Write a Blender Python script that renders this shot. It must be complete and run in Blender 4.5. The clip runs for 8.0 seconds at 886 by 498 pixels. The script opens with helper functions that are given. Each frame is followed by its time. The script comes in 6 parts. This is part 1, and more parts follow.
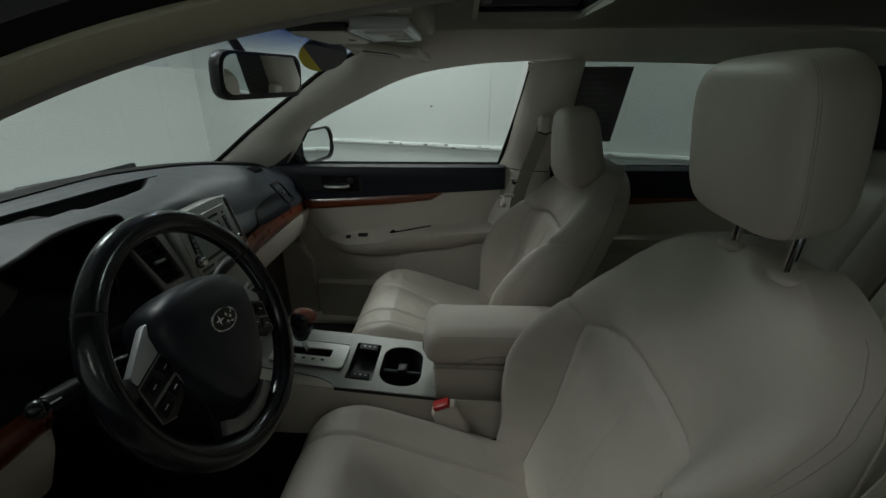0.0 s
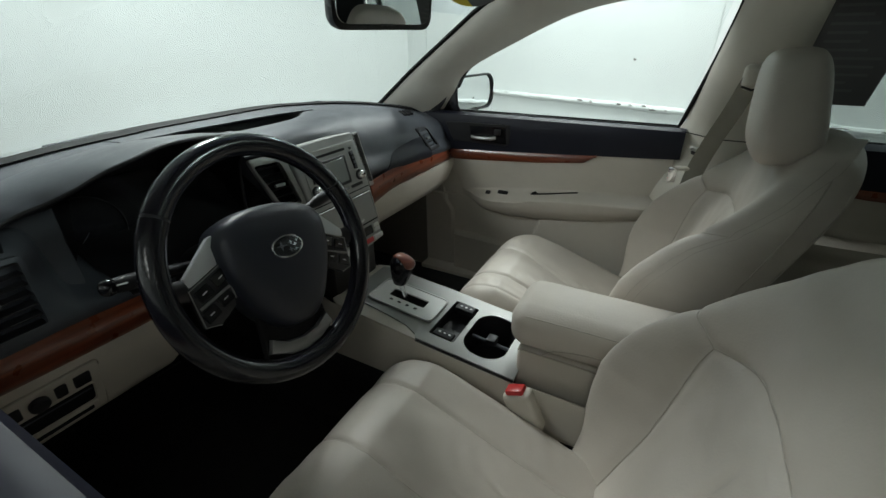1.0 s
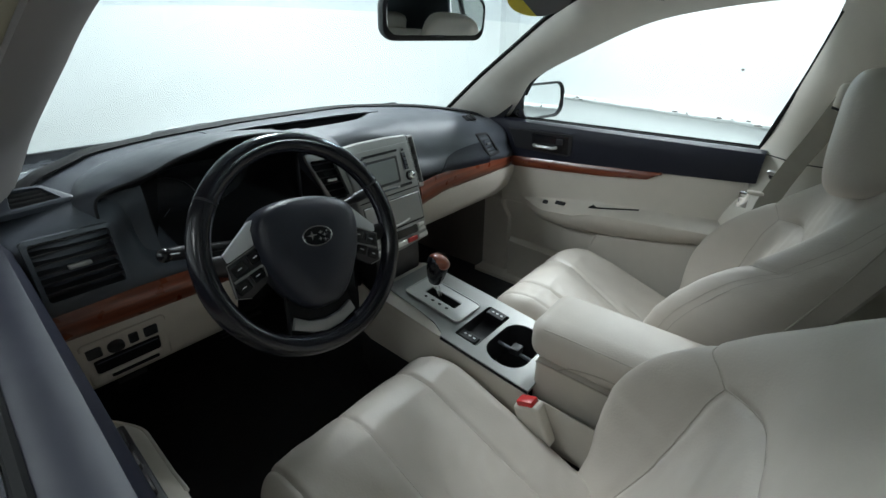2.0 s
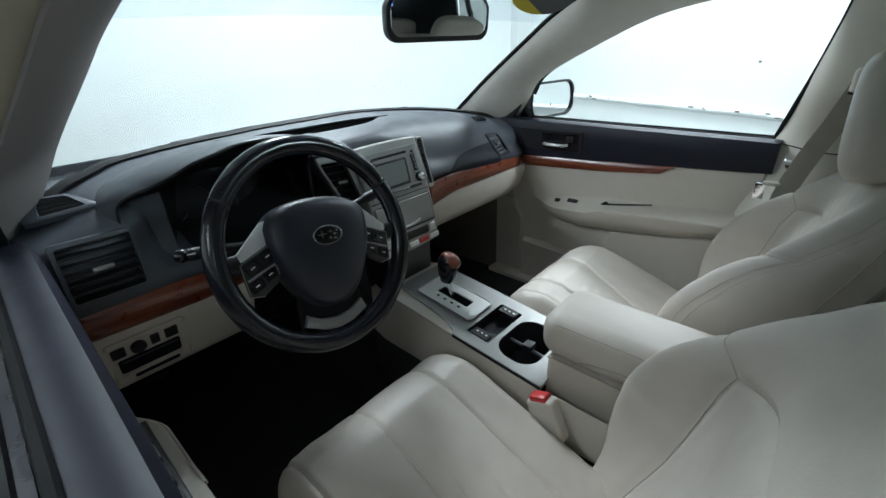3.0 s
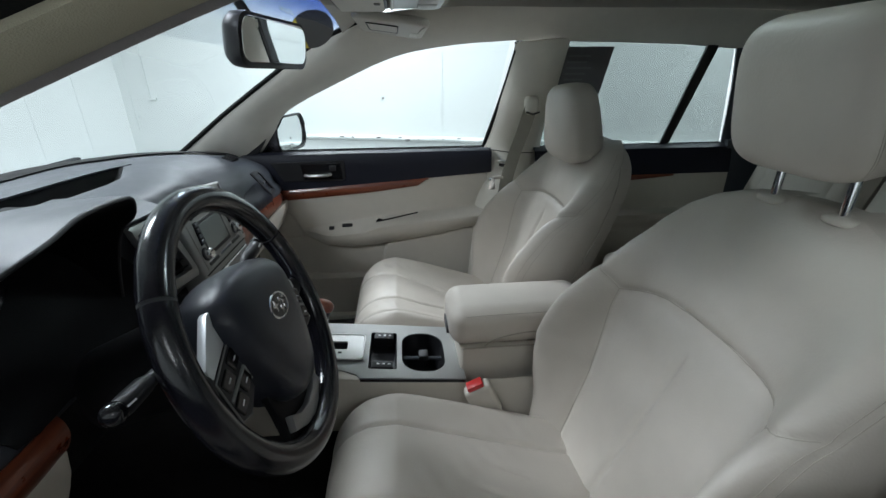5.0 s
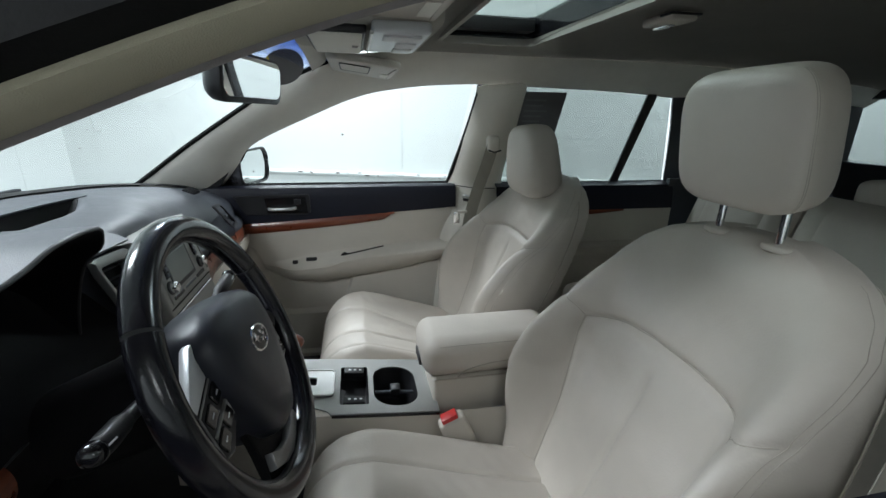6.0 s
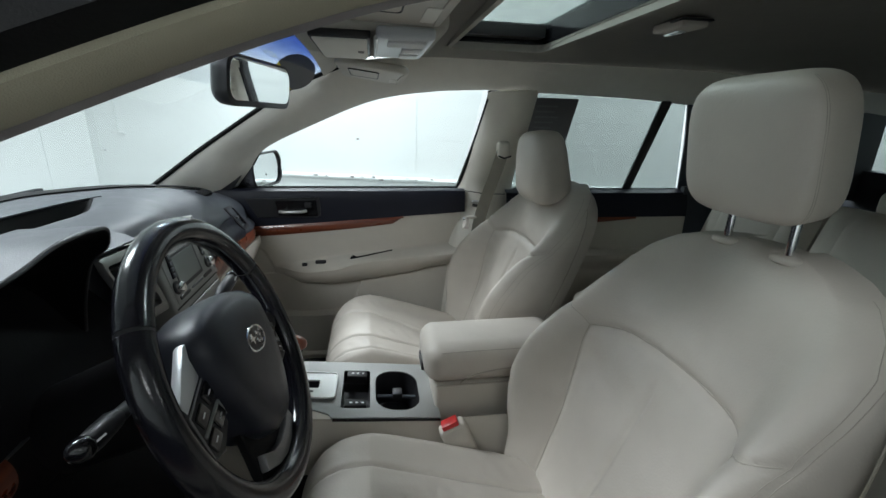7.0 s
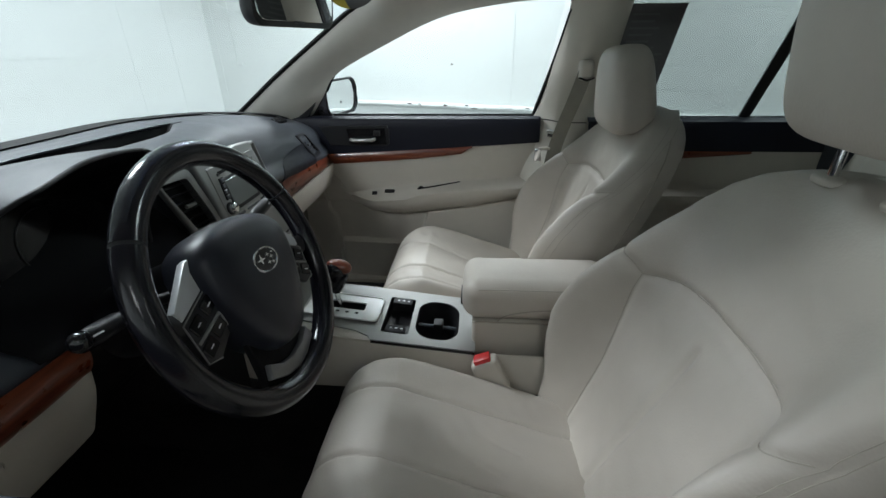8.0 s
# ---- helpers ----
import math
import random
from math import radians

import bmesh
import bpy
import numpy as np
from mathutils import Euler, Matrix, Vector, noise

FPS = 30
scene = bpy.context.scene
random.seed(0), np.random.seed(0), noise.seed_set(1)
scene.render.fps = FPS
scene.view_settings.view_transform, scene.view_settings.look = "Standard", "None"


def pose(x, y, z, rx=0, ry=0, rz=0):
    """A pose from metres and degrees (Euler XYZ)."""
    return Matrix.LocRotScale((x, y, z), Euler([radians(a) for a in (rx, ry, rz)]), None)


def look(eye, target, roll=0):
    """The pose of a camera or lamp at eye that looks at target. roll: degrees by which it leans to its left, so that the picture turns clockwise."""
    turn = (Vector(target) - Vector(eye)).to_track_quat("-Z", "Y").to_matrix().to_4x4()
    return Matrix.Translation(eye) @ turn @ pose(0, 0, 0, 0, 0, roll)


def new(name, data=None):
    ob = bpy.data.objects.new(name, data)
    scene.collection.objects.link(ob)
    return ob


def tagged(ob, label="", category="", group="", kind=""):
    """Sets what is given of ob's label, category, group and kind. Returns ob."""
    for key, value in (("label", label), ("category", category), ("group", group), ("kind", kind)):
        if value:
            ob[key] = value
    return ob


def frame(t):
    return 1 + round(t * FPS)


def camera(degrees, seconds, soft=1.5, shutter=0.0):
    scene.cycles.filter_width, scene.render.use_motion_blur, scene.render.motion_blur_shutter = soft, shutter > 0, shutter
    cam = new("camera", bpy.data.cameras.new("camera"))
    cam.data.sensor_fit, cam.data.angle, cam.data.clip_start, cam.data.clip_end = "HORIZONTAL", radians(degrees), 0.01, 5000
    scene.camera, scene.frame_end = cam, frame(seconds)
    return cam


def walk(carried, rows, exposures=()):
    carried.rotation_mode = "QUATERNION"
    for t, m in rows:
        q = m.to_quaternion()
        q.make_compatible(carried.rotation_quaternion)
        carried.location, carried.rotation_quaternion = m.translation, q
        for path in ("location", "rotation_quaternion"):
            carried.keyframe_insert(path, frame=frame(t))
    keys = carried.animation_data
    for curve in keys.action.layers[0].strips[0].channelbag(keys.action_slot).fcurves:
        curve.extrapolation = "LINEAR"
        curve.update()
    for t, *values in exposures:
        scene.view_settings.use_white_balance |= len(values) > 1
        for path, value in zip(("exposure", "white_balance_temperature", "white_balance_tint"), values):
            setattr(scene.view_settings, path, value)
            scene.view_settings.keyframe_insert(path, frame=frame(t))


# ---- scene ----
cam = camera(92.4, 8.0)
PATH = [
    (0, (-0.907, -0.357, 1.3), (0.948, -0.269, 0.556), -0.2),
    (0.5, (-0.803, -0.439, 1.274), (0.938, 0.077, 0.437), 0.2),
    (0.7, (-0.78, -0.458, 1.266), (0.879, 0.217, 0.376), 0.0),
    (1, (-0.77, -0.497, 1.256), (0.795, 0.36, 0.353), -0.6),
    (1.5, (-0.747, -0.568, 1.252), (0.709, 0.45, 0.334), -1.1),
    (2, (-0.733, -0.597, 1.271), (0.63, 0.563, 0.378), 0.1),
    (3.3, (-0.734, -0.62, 1.259), (0.579, 0.612, 0.387), -2.6),
    (3.5, (-0.738, -0.573, 1.269), (0.57, 0.631, 0.353), -2.3),
    (4, (-0.792, -0.442, 1.25), (0.763, 0.454, 0.368), -2.9),
    (4.2, (-0.815, -0.362, 1.252), (0.856, 0.308, 0.382), -3.0),
    (4.5, (-0.851, -0.27, 1.251), (0.943, 0.006, 0.411), -2.7),
    (4.7, (-0.863, -0.218, 1.248), (0.96, -0.12, 0.432), -1.6),
    (5, (-0.892, -0.174, 1.252), (0.949, -0.352, 0.492), -0.5),
    (5.2, (-0.9, -0.149, 1.246), (0.933, -0.456, 0.508), 0.6),
    (6.5, (-0.909, -0.134, 1.253), (0.97, -0.506, 0.678), 1.0),
    (7, (-0.91, -0.159, 1.251), (0.976, -0.48, 0.668), 1.5),
    (7.5, (-0.901, -0.219, 1.249), (0.972, -0.306, 0.555), 0.9),
    (7.7, (-0.888, -0.251, 1.247), (0.958, -0.235, 0.477), 0.7),
    (8, (-0.878, -0.294, 1.237), (0.913, -0.145, 0.361), -0.7),
]

# stops, white balance in kelvin and tint
EXPOSURES = [(0.0, -1.50, 7000, 5), (0.5, -0.70, 7050, 5), (1.0, -0.30, 6850, 7), (1.5, -0.02, 6600, 9), (2.0, 0.24, 6400, 9), (3.5, 0.22, 6150, 9), (4.0, 0.10, 6200, 11), (5.0, 0.02, 6350, 12), (6.5, 0.12, 6450, 12), (7.0, 0.02, 6480, 11), (8.0, -0.08, 6480, 11)]
walk(cam, [(t, look(eye, target, roll)) for t, eye, target, roll in PATH], EXPOSURES)

# ---------------------------------------------------------------- light
world = bpy.data.worlds.new("world")
scene.world = world
world.use_nodes = True
world.node_tree.nodes["Background"].inputs[0].default_value = (0.9, 0.95, 1.0, 1)
world.node_tree.nodes["Background"].inputs[1].default_value = 0.05

# assumed lamps: x, y and power are set to balance the cabin's light
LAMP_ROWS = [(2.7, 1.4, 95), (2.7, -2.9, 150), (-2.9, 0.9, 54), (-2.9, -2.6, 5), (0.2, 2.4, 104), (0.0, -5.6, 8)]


# ---------------------------------------------------------------- materials
def mat(name, base, rough=0.5, metal=0.0, var=0.12, scale=30.0, grain=400.0, bump=0.15, depth=0.001, coat=0.0, spec=0.5, coarse=4.0, rvar=0.1):
    """A surface with variation at two scales, fine relief and uneven gloss."""
    m = bpy.data.materials.new(name)
    m.use_nodes = True
    nt = m.node_tree
    b = nt.nodes["Principled BSDF"]
    b.inputs["Metallic"].default_value = metal
    b.inputs["Specular IOR Level"].default_value = spec
    b.inputs["Coat Weight"].default_value = coat
    b.inputs["Coat Roughness"].default_value = 0.06
    co = nt.nodes.new("ShaderNodeTexCoord")
    n1, n2, n3 = (nt.nodes.new("ShaderNodeTexNoise") for _ in range(3))
    for n, sc, det in ((n1, coarse, 3), (n2, scale, 4), (n3, grain, 2)):
        nt.links.new(co.outputs["Object"], n.inputs["Vector"])
        n.inputs["Scale"].default_value, n.inputs["Detail"].default_value = sc, det
    add = nt.nodes.new("ShaderNodeMath")
    add.operation = "ADD"
    nt.links.new(n1.outputs["Fac"], add.inputs[0])
    nt.links.new(n2.outputs["Fac"], add.inputs[1])
    ramp = nt.nodes.new("ShaderNodeMapRange")
    ramp.inputs["From Min"].default_value, ramp.inputs["From Max"].default_value = 0.6, 1.4
    nt.links.new(add.outputs[0], ramp.inputs["Value"])
    mix = nt.nodes.new("ShaderNodeMix")
    mix.data_type = "RGBA"
    mix.inputs["A"].default_value = (*[c * (1 - var) for c in base], 1)
    mix.inputs["B"].default_value = (*[min(1, c * (1 + var)) for c in base], 1)
    nt.links.new(ramp.outputs["Result"], mix.inputs["Factor"])
    nt.links.new(mix.outputs["Result"], b.inputs["Base Color"])
    rr = nt.nodes.new("ShaderNodeMapRange")
    rr.inputs["To Min"].default_value, rr.inputs["To Max"].default_value = max(0.02, rough - rvar), min(1, rough + rvar)
    nt.links.new(n2.outputs["Fac"], rr.inputs["Value"])
    nt.links.new(rr.outputs["Result"], b.inputs["Roughness"])
    if bump:
        bp = nt.nodes.new("ShaderNodeBump")
        bp.inputs["Strength"].default_value, bp.inputs["Distance"].default_value = bump, depth
        nt.links.new(n3.outputs["Fac"], bp.inputs["Height"])
        nt.links.new(bp.outputs["Normal"], b.inputs["Normal"])
    return m


def leather_mat(name, base, rough, cell=260.0, bump=0.25, folds=0.38):
    """Grained hide: cells of a Voronoi pattern as relief, soft blotches in the colour."""
    m = mat(name, base, rough, var=0.09, scale=11, grain=900, bump=0.0, coarse=3)
    nt = m.node_tree
    b = nt.nodes["Principled BSDF"]
    co = next(n for n in nt.nodes if n.type == "TEX_COORD")
    vo = nt.nodes.new("ShaderNodeTexVoronoi")
    vo.inputs["Scale"].default_value = cell
    nt.links.new(co.outputs["Object"], vo.inputs["Vector"])
    wr = nt.nodes.new("ShaderNodeTexNoise")
    wr.inputs["Scale"].default_value, wr.inputs["Detail"].default_value = 9.0, 5
    nt.links.new(co.outputs["Object"], wr.inputs["Vector"])
    b1, b2 = nt.nodes.new("ShaderNodeBump"), nt.nodes.new("ShaderNodeBump")
    b1.inputs["Strength"].default_value, b1.inputs["Distance"].default_value = bump, 0.0006
    b2.inputs["Strength"].default_value, b2.inputs["Distance"].default_value = folds, 0.006
    nt.links.new(vo.outputs["Distance"], b1.inputs["Height"])
    nt.links.new(wr.outputs["Fac"], b2.inputs["Height"])
    nt.links.new(b2.outputs["Normal"], b1.inputs["Normal"])
    nt.links.new(b1.outputs["Normal"], b.inputs["Normal"])
    return m


def wood_mat(name):
    m = mat(name, (0.20, 0.055, 0.016), 0.30, var=0.1, bump=0.0, coat=0.45)
    nt = m.node_tree
    b = nt.nodes["Principled BSDF"]
    co = next(n for n in nt.nodes if n.type == "TEX_COORD")
    mp = nt.nodes.new("ShaderNodeMapping")
    mp.inputs["Scale"].default_value = (0.8, 0.8, 30.0)
    nt.links.new(co.outputs["Object"], mp.inputs["Vector"])
    n = nt.nodes.new("ShaderNodeTexNoise")
    n.inputs["Scale"].default_value, n.inputs["Detail"].default_value, n.inputs["Distortion"].default_value = 4.0, 5, 0.25
    nt.links.new(mp.outputs[0], n.inputs["Vector"])
    r = nt.nodes.new("ShaderNodeValToRGB")
    r.color_ramp.elements[0].position, r.color_ramp.elements[0].color = 0.3, (0.108, 0.023, 0.0125, 1)
    r.color_ramp.elements[1].position, r.color_ramp.elements[1].color = 0.72, (0.245, 0.064, 0.026, 1)
    nt.links.new(n.outputs["Fac"], r.inputs["Fac"])
    nt.links.new(r.outputs["Color"], b.inputs["Base Color"])
    return m


def glass_mat(name, tint, gloss=0.9, deepen=None):
    """Thin pane: clear, with a gloss that grows towards glancing angles; deepen: heights between which the tint sets in."""
    m = bpy.data.materials.new(name)
    m.use_nodes = True
    nt = m.node_tree
    nt.nodes.clear()
    out, tr, gl, mx, lw, pw, ma = (nt.nodes.new(k) for k in ("ShaderNodeOutputMaterial", "ShaderNodeBsdfTransparent", "ShaderNodeBsdfGlossy", "ShaderNodeMixShader", "ShaderNodeLayerWeight", "ShaderNodeMath", "ShaderNodeMath"))
    tr.inputs[0].default_value = (*tint, 1)
    if deepen:
        ge, se, mr, rp = (nt.nodes.new(k) for k in ("ShaderNodeNewGeometry", "ShaderNodeSeparateXYZ", "ShaderNodeMapRange", "ShaderNodeMix"))
        mr.interpolation_type = "SMOOTHSTEP"
        mr.inputs["From Min"].default_value, mr.inputs["From Max"].default_value = deepen
        rp.data_type = "RGBA"
        rp.inputs[6].default_value = (0.97, 0.985, 1, 1)
        rp.inputs[7].default_value = (*tint, 1)
        nt.links.new(ge.outputs["Position"], se.inputs[0])
        nt.links.new(se.outputs["Z"], mr.inputs["Value"])
        nt.links.new(mr.outputs["Result"], rp.inputs[0])
        nt.links.new(rp.outputs[2], tr.inputs[0])
    gl.inputs["Roughness"].default_value = 0.0
    lw.inputs[0].default_value = 0.5
    pw.operation, pw.inputs[1].default_value = "POWER", 5.0
    ma.operation, ma.inputs[1].default_value, ma.inputs[2].default_value = "MULTIPLY_ADD", 0.5 * gloss, 0.03 * gloss
    nt.links.new(lw.outputs["Facing"], pw.inputs[0])
    nt.links.new(pw.outputs[0], ma.inputs[0])
    nt.links.new(ma.outputs[0], mx.inputs[0])
    nt.links.new(tr.outputs[0], mx.inputs[1])
    nt.links.new(gl.outputs[0], mx.inputs[2])
    nt.links.new(mx.outputs[0], out.inputs[0])
    return m


def glow_mat(name, colour, strength):
    m = bpy.data.materials.new(name)
    m.use_nodes = True
    b = m.node_tree.nodes["Principled BSDF"]
    b.inputs["Base Color"].default_value = (*colour, 1)
    b.inputs["Emission Color"].default_value = (*colour, 1)
    b.inputs["Emission Strength"].default_value = strength
    return m


LEATHER = leather_mat("ivory_leather", (0.515, 0.468, 0.414), 0.47)
THREAD = mat("seam_thread", (0.40, 0.365, 0.31), 0.7, bump=0.3)
TRIM = mat("ivory_plastic", (0.545, 0.503, 0.442), 0.55, var=0.04, bump=0.2)
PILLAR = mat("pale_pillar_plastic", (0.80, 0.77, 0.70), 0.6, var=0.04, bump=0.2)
# driver's pillar trim: the pale trim with its shade put into the base colour
PILLAR_SHADED = mat("shaded_pillar_trim", (0.27, 0.243, 0.238), 0.85, var=0.05, grain=900, bump=0.4)
MIDPILLAR = mat("beige_pillar_plastic", (0.73, 0.69, 0.615), 0.6, var=0.04, bump=0.2)
SEALCLOTH = mat("olive_seal_cloth", (0.42, 0.385, 0.285), 0.9, var=0.06, grain=1200, bump=0.4)
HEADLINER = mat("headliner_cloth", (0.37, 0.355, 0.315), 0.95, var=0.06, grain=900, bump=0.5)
DARK = mat("charcoal_soft_plastic", (0.052, 0.059, 0.073), 0.50, spec=0.6, var=0.15, grain=700, bump=0.35)
HUB = mat("charcoal_airbag_plastic", (0.014, 0.016, 0.025), 0.38, spec=0.45, var=0.12, grain=900, bump=0.3)
PAD = mat("charcoal_door_pad", (0.009, 0.010, 0.019), 0.50, spec=0.28, var=0.12, grain=1400, bump=0.12)
BLACK = mat("black_plastic", (0.012, 0.012, 0.014), 0.45, bump=0.2)
GLOSSBLACK = mat("black_gloss", (0.010, 0.010, 0.012), 0.15, bump=0.0)
MATT = mat("matt_black_plastic", (0.0065, 0.0065, 0.0075), 0.6, bump=0.2, spec=0.16)
RUBBER = mat("black_rubber", (0.007, 0.007, 0.007), 0.8, bump=0.2, spec=0.2)
RIMLEATHER = leather_mat("black_leather", (0.010, 0.010, 0.014), 0.17, cell=420, bump=0.10, folds=0.07)
SILVER = mat("silver_plastic", (0.29, 0.29, 0.28), 0.46, metal=0.55, var=0.05, bump=0.05)
SATIN = mat("satin_metal", (0.58, 0.58, 0.57), 0.45, metal=0.85, var=0.04, bump=0.05)
CHROME = mat("chrome", (0.85, 0.85, 0.86), 0.07, metal=1.0, var=0.02, bump=0.0, rvar=0.03)
WOOD = wood_mat("glossy_wood")
# taupe base darkened to carry the footwell's shade
KICK = mat("shaded_kick_plastic", (0.19, 0.168, 0.15), 0.6, var=0.08, bump=0.2)
CARPET = mat("black_carpet", (0.020, 0.020, 0.022), 0.98, var=0.4, grain=600, bump=1.0, depth=0.004)
RED = mat("red_plastic", (0.55, 0.03, 0.03), 0.35, bump=0.0)
MIRROR = mat("mirror_silver", (0.88, 0.90, 0.90), 0.01, metal=1.0, var=0.0, bump=0.0, rvar=0.005)
SCREEN = mat("grey_screen", (0.24, 0.26, 0.255), 0.18, var=0.02, bump=0.0)
GLASS = glass_mat("clear_glass", (0.96, 0.985, 0.98))
TINTED = glass_mat("tinted_glass", (0.60, 0.635, 0.625))
ROOFGLASS = glass_mat("sunroof_glass", (0.78, 0.83, 0.81))
BLUEBAND = glass_mat("blue_tint_glass", (0.09, 0.19, 0.50), deepen=(1.35, 1.43))
BRIGHT = mat("pale_satin_plastic", (0.60, 0.62, 0.64), 0.36, metal=0.25, var=0.03, bump=0.05)
GUNMETAL = mat("dark_satin_metal", (0.24, 0.24, 0.245), 0.42, metal=0.7, var=0.05, bump=0.05)
FAINT = mat("faint_wall_seam", (0.686, 0.706, 0.697), 0.6, var=0.06, bump=0.2)
PAPER = mat("dark_print", (0.11, 0.108, 0.112), 0.6, bump=0.0)
PRINT = mat("grey_print", (0.15, 0.15, 0.155), 0.6, bump=0.0)
YELLOW = mat("yellow_print", (0.75, 0.62, 0.05), 0.6, bump=0.0)
PAINT = mat("graphite_car_paint", (0.10, 0.10, 0.115), 0.28, metal=0.5, var=0.05, grain=2500, bump=0.05, coat=1.0)
WHITEMARK = mat("white_marking", (0.7, 0.7, 0.7), 0.6, bump=0.0)
WEBBING = mat("ivory_webbing", (0.33, 0.31, 0.265), 0.85, grain=1500, bump=0.6)
WALLPAINT = mat("white_wall_paint", (0.70, 0.72, 0.71), 0.6, var=0.03, scale=6, bump=0.0, coarse=0.8)
LOWPAINT = mat("pale_grey_wall_paint", (0.66, 0.68, 0.67), 0.6, var=0.06, scale=8, grain=60, bump=0.3, depth=0.003, coarse=1.0)
CONCRETE = mat("grey_concrete", (0.24, 0.24, 0.235), 0.55, var=0.15, scale=5, grain=80, bump=0.3, depth=0.003, coarse=0.7)
CEILPAINT = mat("white_ceiling_paint", (0.75, 0.77, 0.75), 0.8, var=0.04, scale=5, grain=50, bump=0.2, depth=0.003, coarse=0.8)
CHIPPED = mat("chipped_paint", (0.16, 0.15, 0.14), 0.9, var=0.4, bump=0.3)
TUBE = glow_mat("lamp_diffuser", (0.95, 1.0, 0.99), 6.0)


# ---------------------------------------------------------------- mesh helpers
def thing(name, at, label, category, group="", kind=""):
    ob = new(name)
    ob.location = at
    ob.empty_display_size = 0.05
    return tagged(ob, label, category, group, kind)


def link(name, bm, material, smooth=True):
    bmesh.ops.recalc_face_normals(bm, faces=bm.faces)
    me = bpy.data.meshes.new(name)
    for f in bm.faces:
        f.smooth = smooth
    bm.to_mesh(me)
    bm.free()
    me.materials.append(material)
    if smooth:
        me.set_sharp_from_angle(angle=radians(38))
    return new(name, me)


def part(name, bm, material, parent, label="", smooth=True):
    """One mesh under a thing or a part; the bmesh is in the car's coordinates."""
    ob = link(name, bm, material, smooth)
    if parent is not None:
        ob.parent = parent
        ob.matrix_parent_inverse = base_of(parent).inverted()
    return tagged(ob, label) if label else ob


def base_of(ob):
    m = Matrix.Translation(ob.location)
    return m if ob.parent is None else Matrix.Identity(4) if ob.type == "MESH" else m


def single(name, bm, material, label, category, group="", kind="", smooth=True):
    return tagged(link(name, bm, material, smooth), label, category, group, kind)


def cr(pts, n):
    """A smooth curve through pts, resampled to n points."""
    p = np.array(pts, float)
    if len(p) == 2:
        return [Vector(p[0] * (1 - k) + p[1] * k) for k in np.linspace(0, 1, n)]
    q = np.vstack([2 * p[0] - p[1], p, 2 * p[-1] - p[-2]])
    seg = np.r_[0, np.cumsum(np.linalg.norm(np.diff(p, axis=0), axis=1))]
    out = []
    for d in np.linspace(0, seg[-1], n):
        i = min(max(int(np.searchsorted(seg, d, side="right")) - 1, 0), len(p) - 2)
        t = (d - seg[i]) / max(seg[i + 1] - seg[i], 1e-9)
        a, b, c, e = q[i], q[i + 1], q[i + 2], q[i + 3]
        out.append(Vector(0.5 * (2 * b + (c - a) * t + (2 * a - 5 * b + 4 * c - e) * t * t + (3 * b - a - 3 * c + e) * t**3)))
    return out


def loft(rings, closed=True, caps=True):
    """Quads between rings of equal length."""
    bm = bmesh.new()
    vs = [[bm.verts.new(p) for p in ring] for ring in rings]
    n = len(rings[0])
    for a, b in zip(vs, vs[1:]):
        for i in range(n if closed else n - 1):
            j = (i + 1) % n
            bm.faces.new((a[i], a[j], b[j], b[i]))
    if caps and closed:
        bm.faces.new(vs[0][::-1])
        bm.faces.new(vs[-1])
    return bm


def slab(rows, t):
    """A sheet given by a grid of points, thickened by t against its normals."""
    g = np.array([[tuple(p) for p in r] for r in rows], float)
    du, dv = np.gradient(g, axis=0), np.gradient(g, axis=1)
    nn = np.cross(du, dv)
    nn /= np.maximum(np.linalg.norm(nn, axis=2, keepdims=True), 1e-12)
    h = g - nn * t
    bm = bmesh.new()
    A = [[bm.verts.new(p) for p in r] for r in g]
    B = [[bm.verts.new(p) for p in r] for r in h]
    R, C = g.shape[:2]
    for i in range(R - 1):
        for j in range(C - 1):
            bm.faces.new((A[i][j], A[i][j + 1], A[i + 1][j + 1], A[i + 1][j]))
            bm.faces.new((B[i][j], B[i + 1][j], B[i + 1][j + 1], B[i][j + 1]))
    for i in range(R - 1):
        for j in (0, C - 1):
            bm.faces.new((A[i][j], A[i + 1][j], B[i + 1][j], B[i][j]))
    for j in range(C - 1):
        for i in (0, R - 1):
            bm.faces.new((A[i][j], A[i][j + 1], B[i][j + 1], B[i][j]))
    return bm


def between(ca, cb, t, bulge=0.0, away=(0, 0, 0), n=40, m=9):
    """A trim strip between two curves, bulging towards away, of thickness t."""
    a, b = cr(ca, n), cr(cb, n)
    w = Vector(away)
    rows = []
    for p, q in zip(a, b):
        rows.append([p.lerp(q, k) + w * bulge * math.sin(math.pi * k) ** 0.7 for k in np.linspace(0, 1, m)])
    return slab(rows, t)


def rbox(lo, hi, r=0.004, seg=2, m=None):
    """A box with rounded edges between two corners; m turns it about its middle."""
    bm = bmesh.new()
    bmesh.ops.create_cube(bm, size=1)
    lo, hi = Vector(lo), Vector(hi)
    mid, size = (lo + hi) / 2, hi - lo
    for v in bm.verts:
        v.co = Vector((v.co[0] * size[0], v.co[1] * size[1], v.co[2] * size[2]))
    r = min(r, 0.49 * min(size))
    if r > 0:
        bmesh.ops.bevel(bm, geom=bm.edges[:], offset=r, segments=seg, profile=0.5, affect="EDGES")
    bm.transform(Matrix.Translation(mid) @ (m or Matrix.Identity(4)))
    return bm


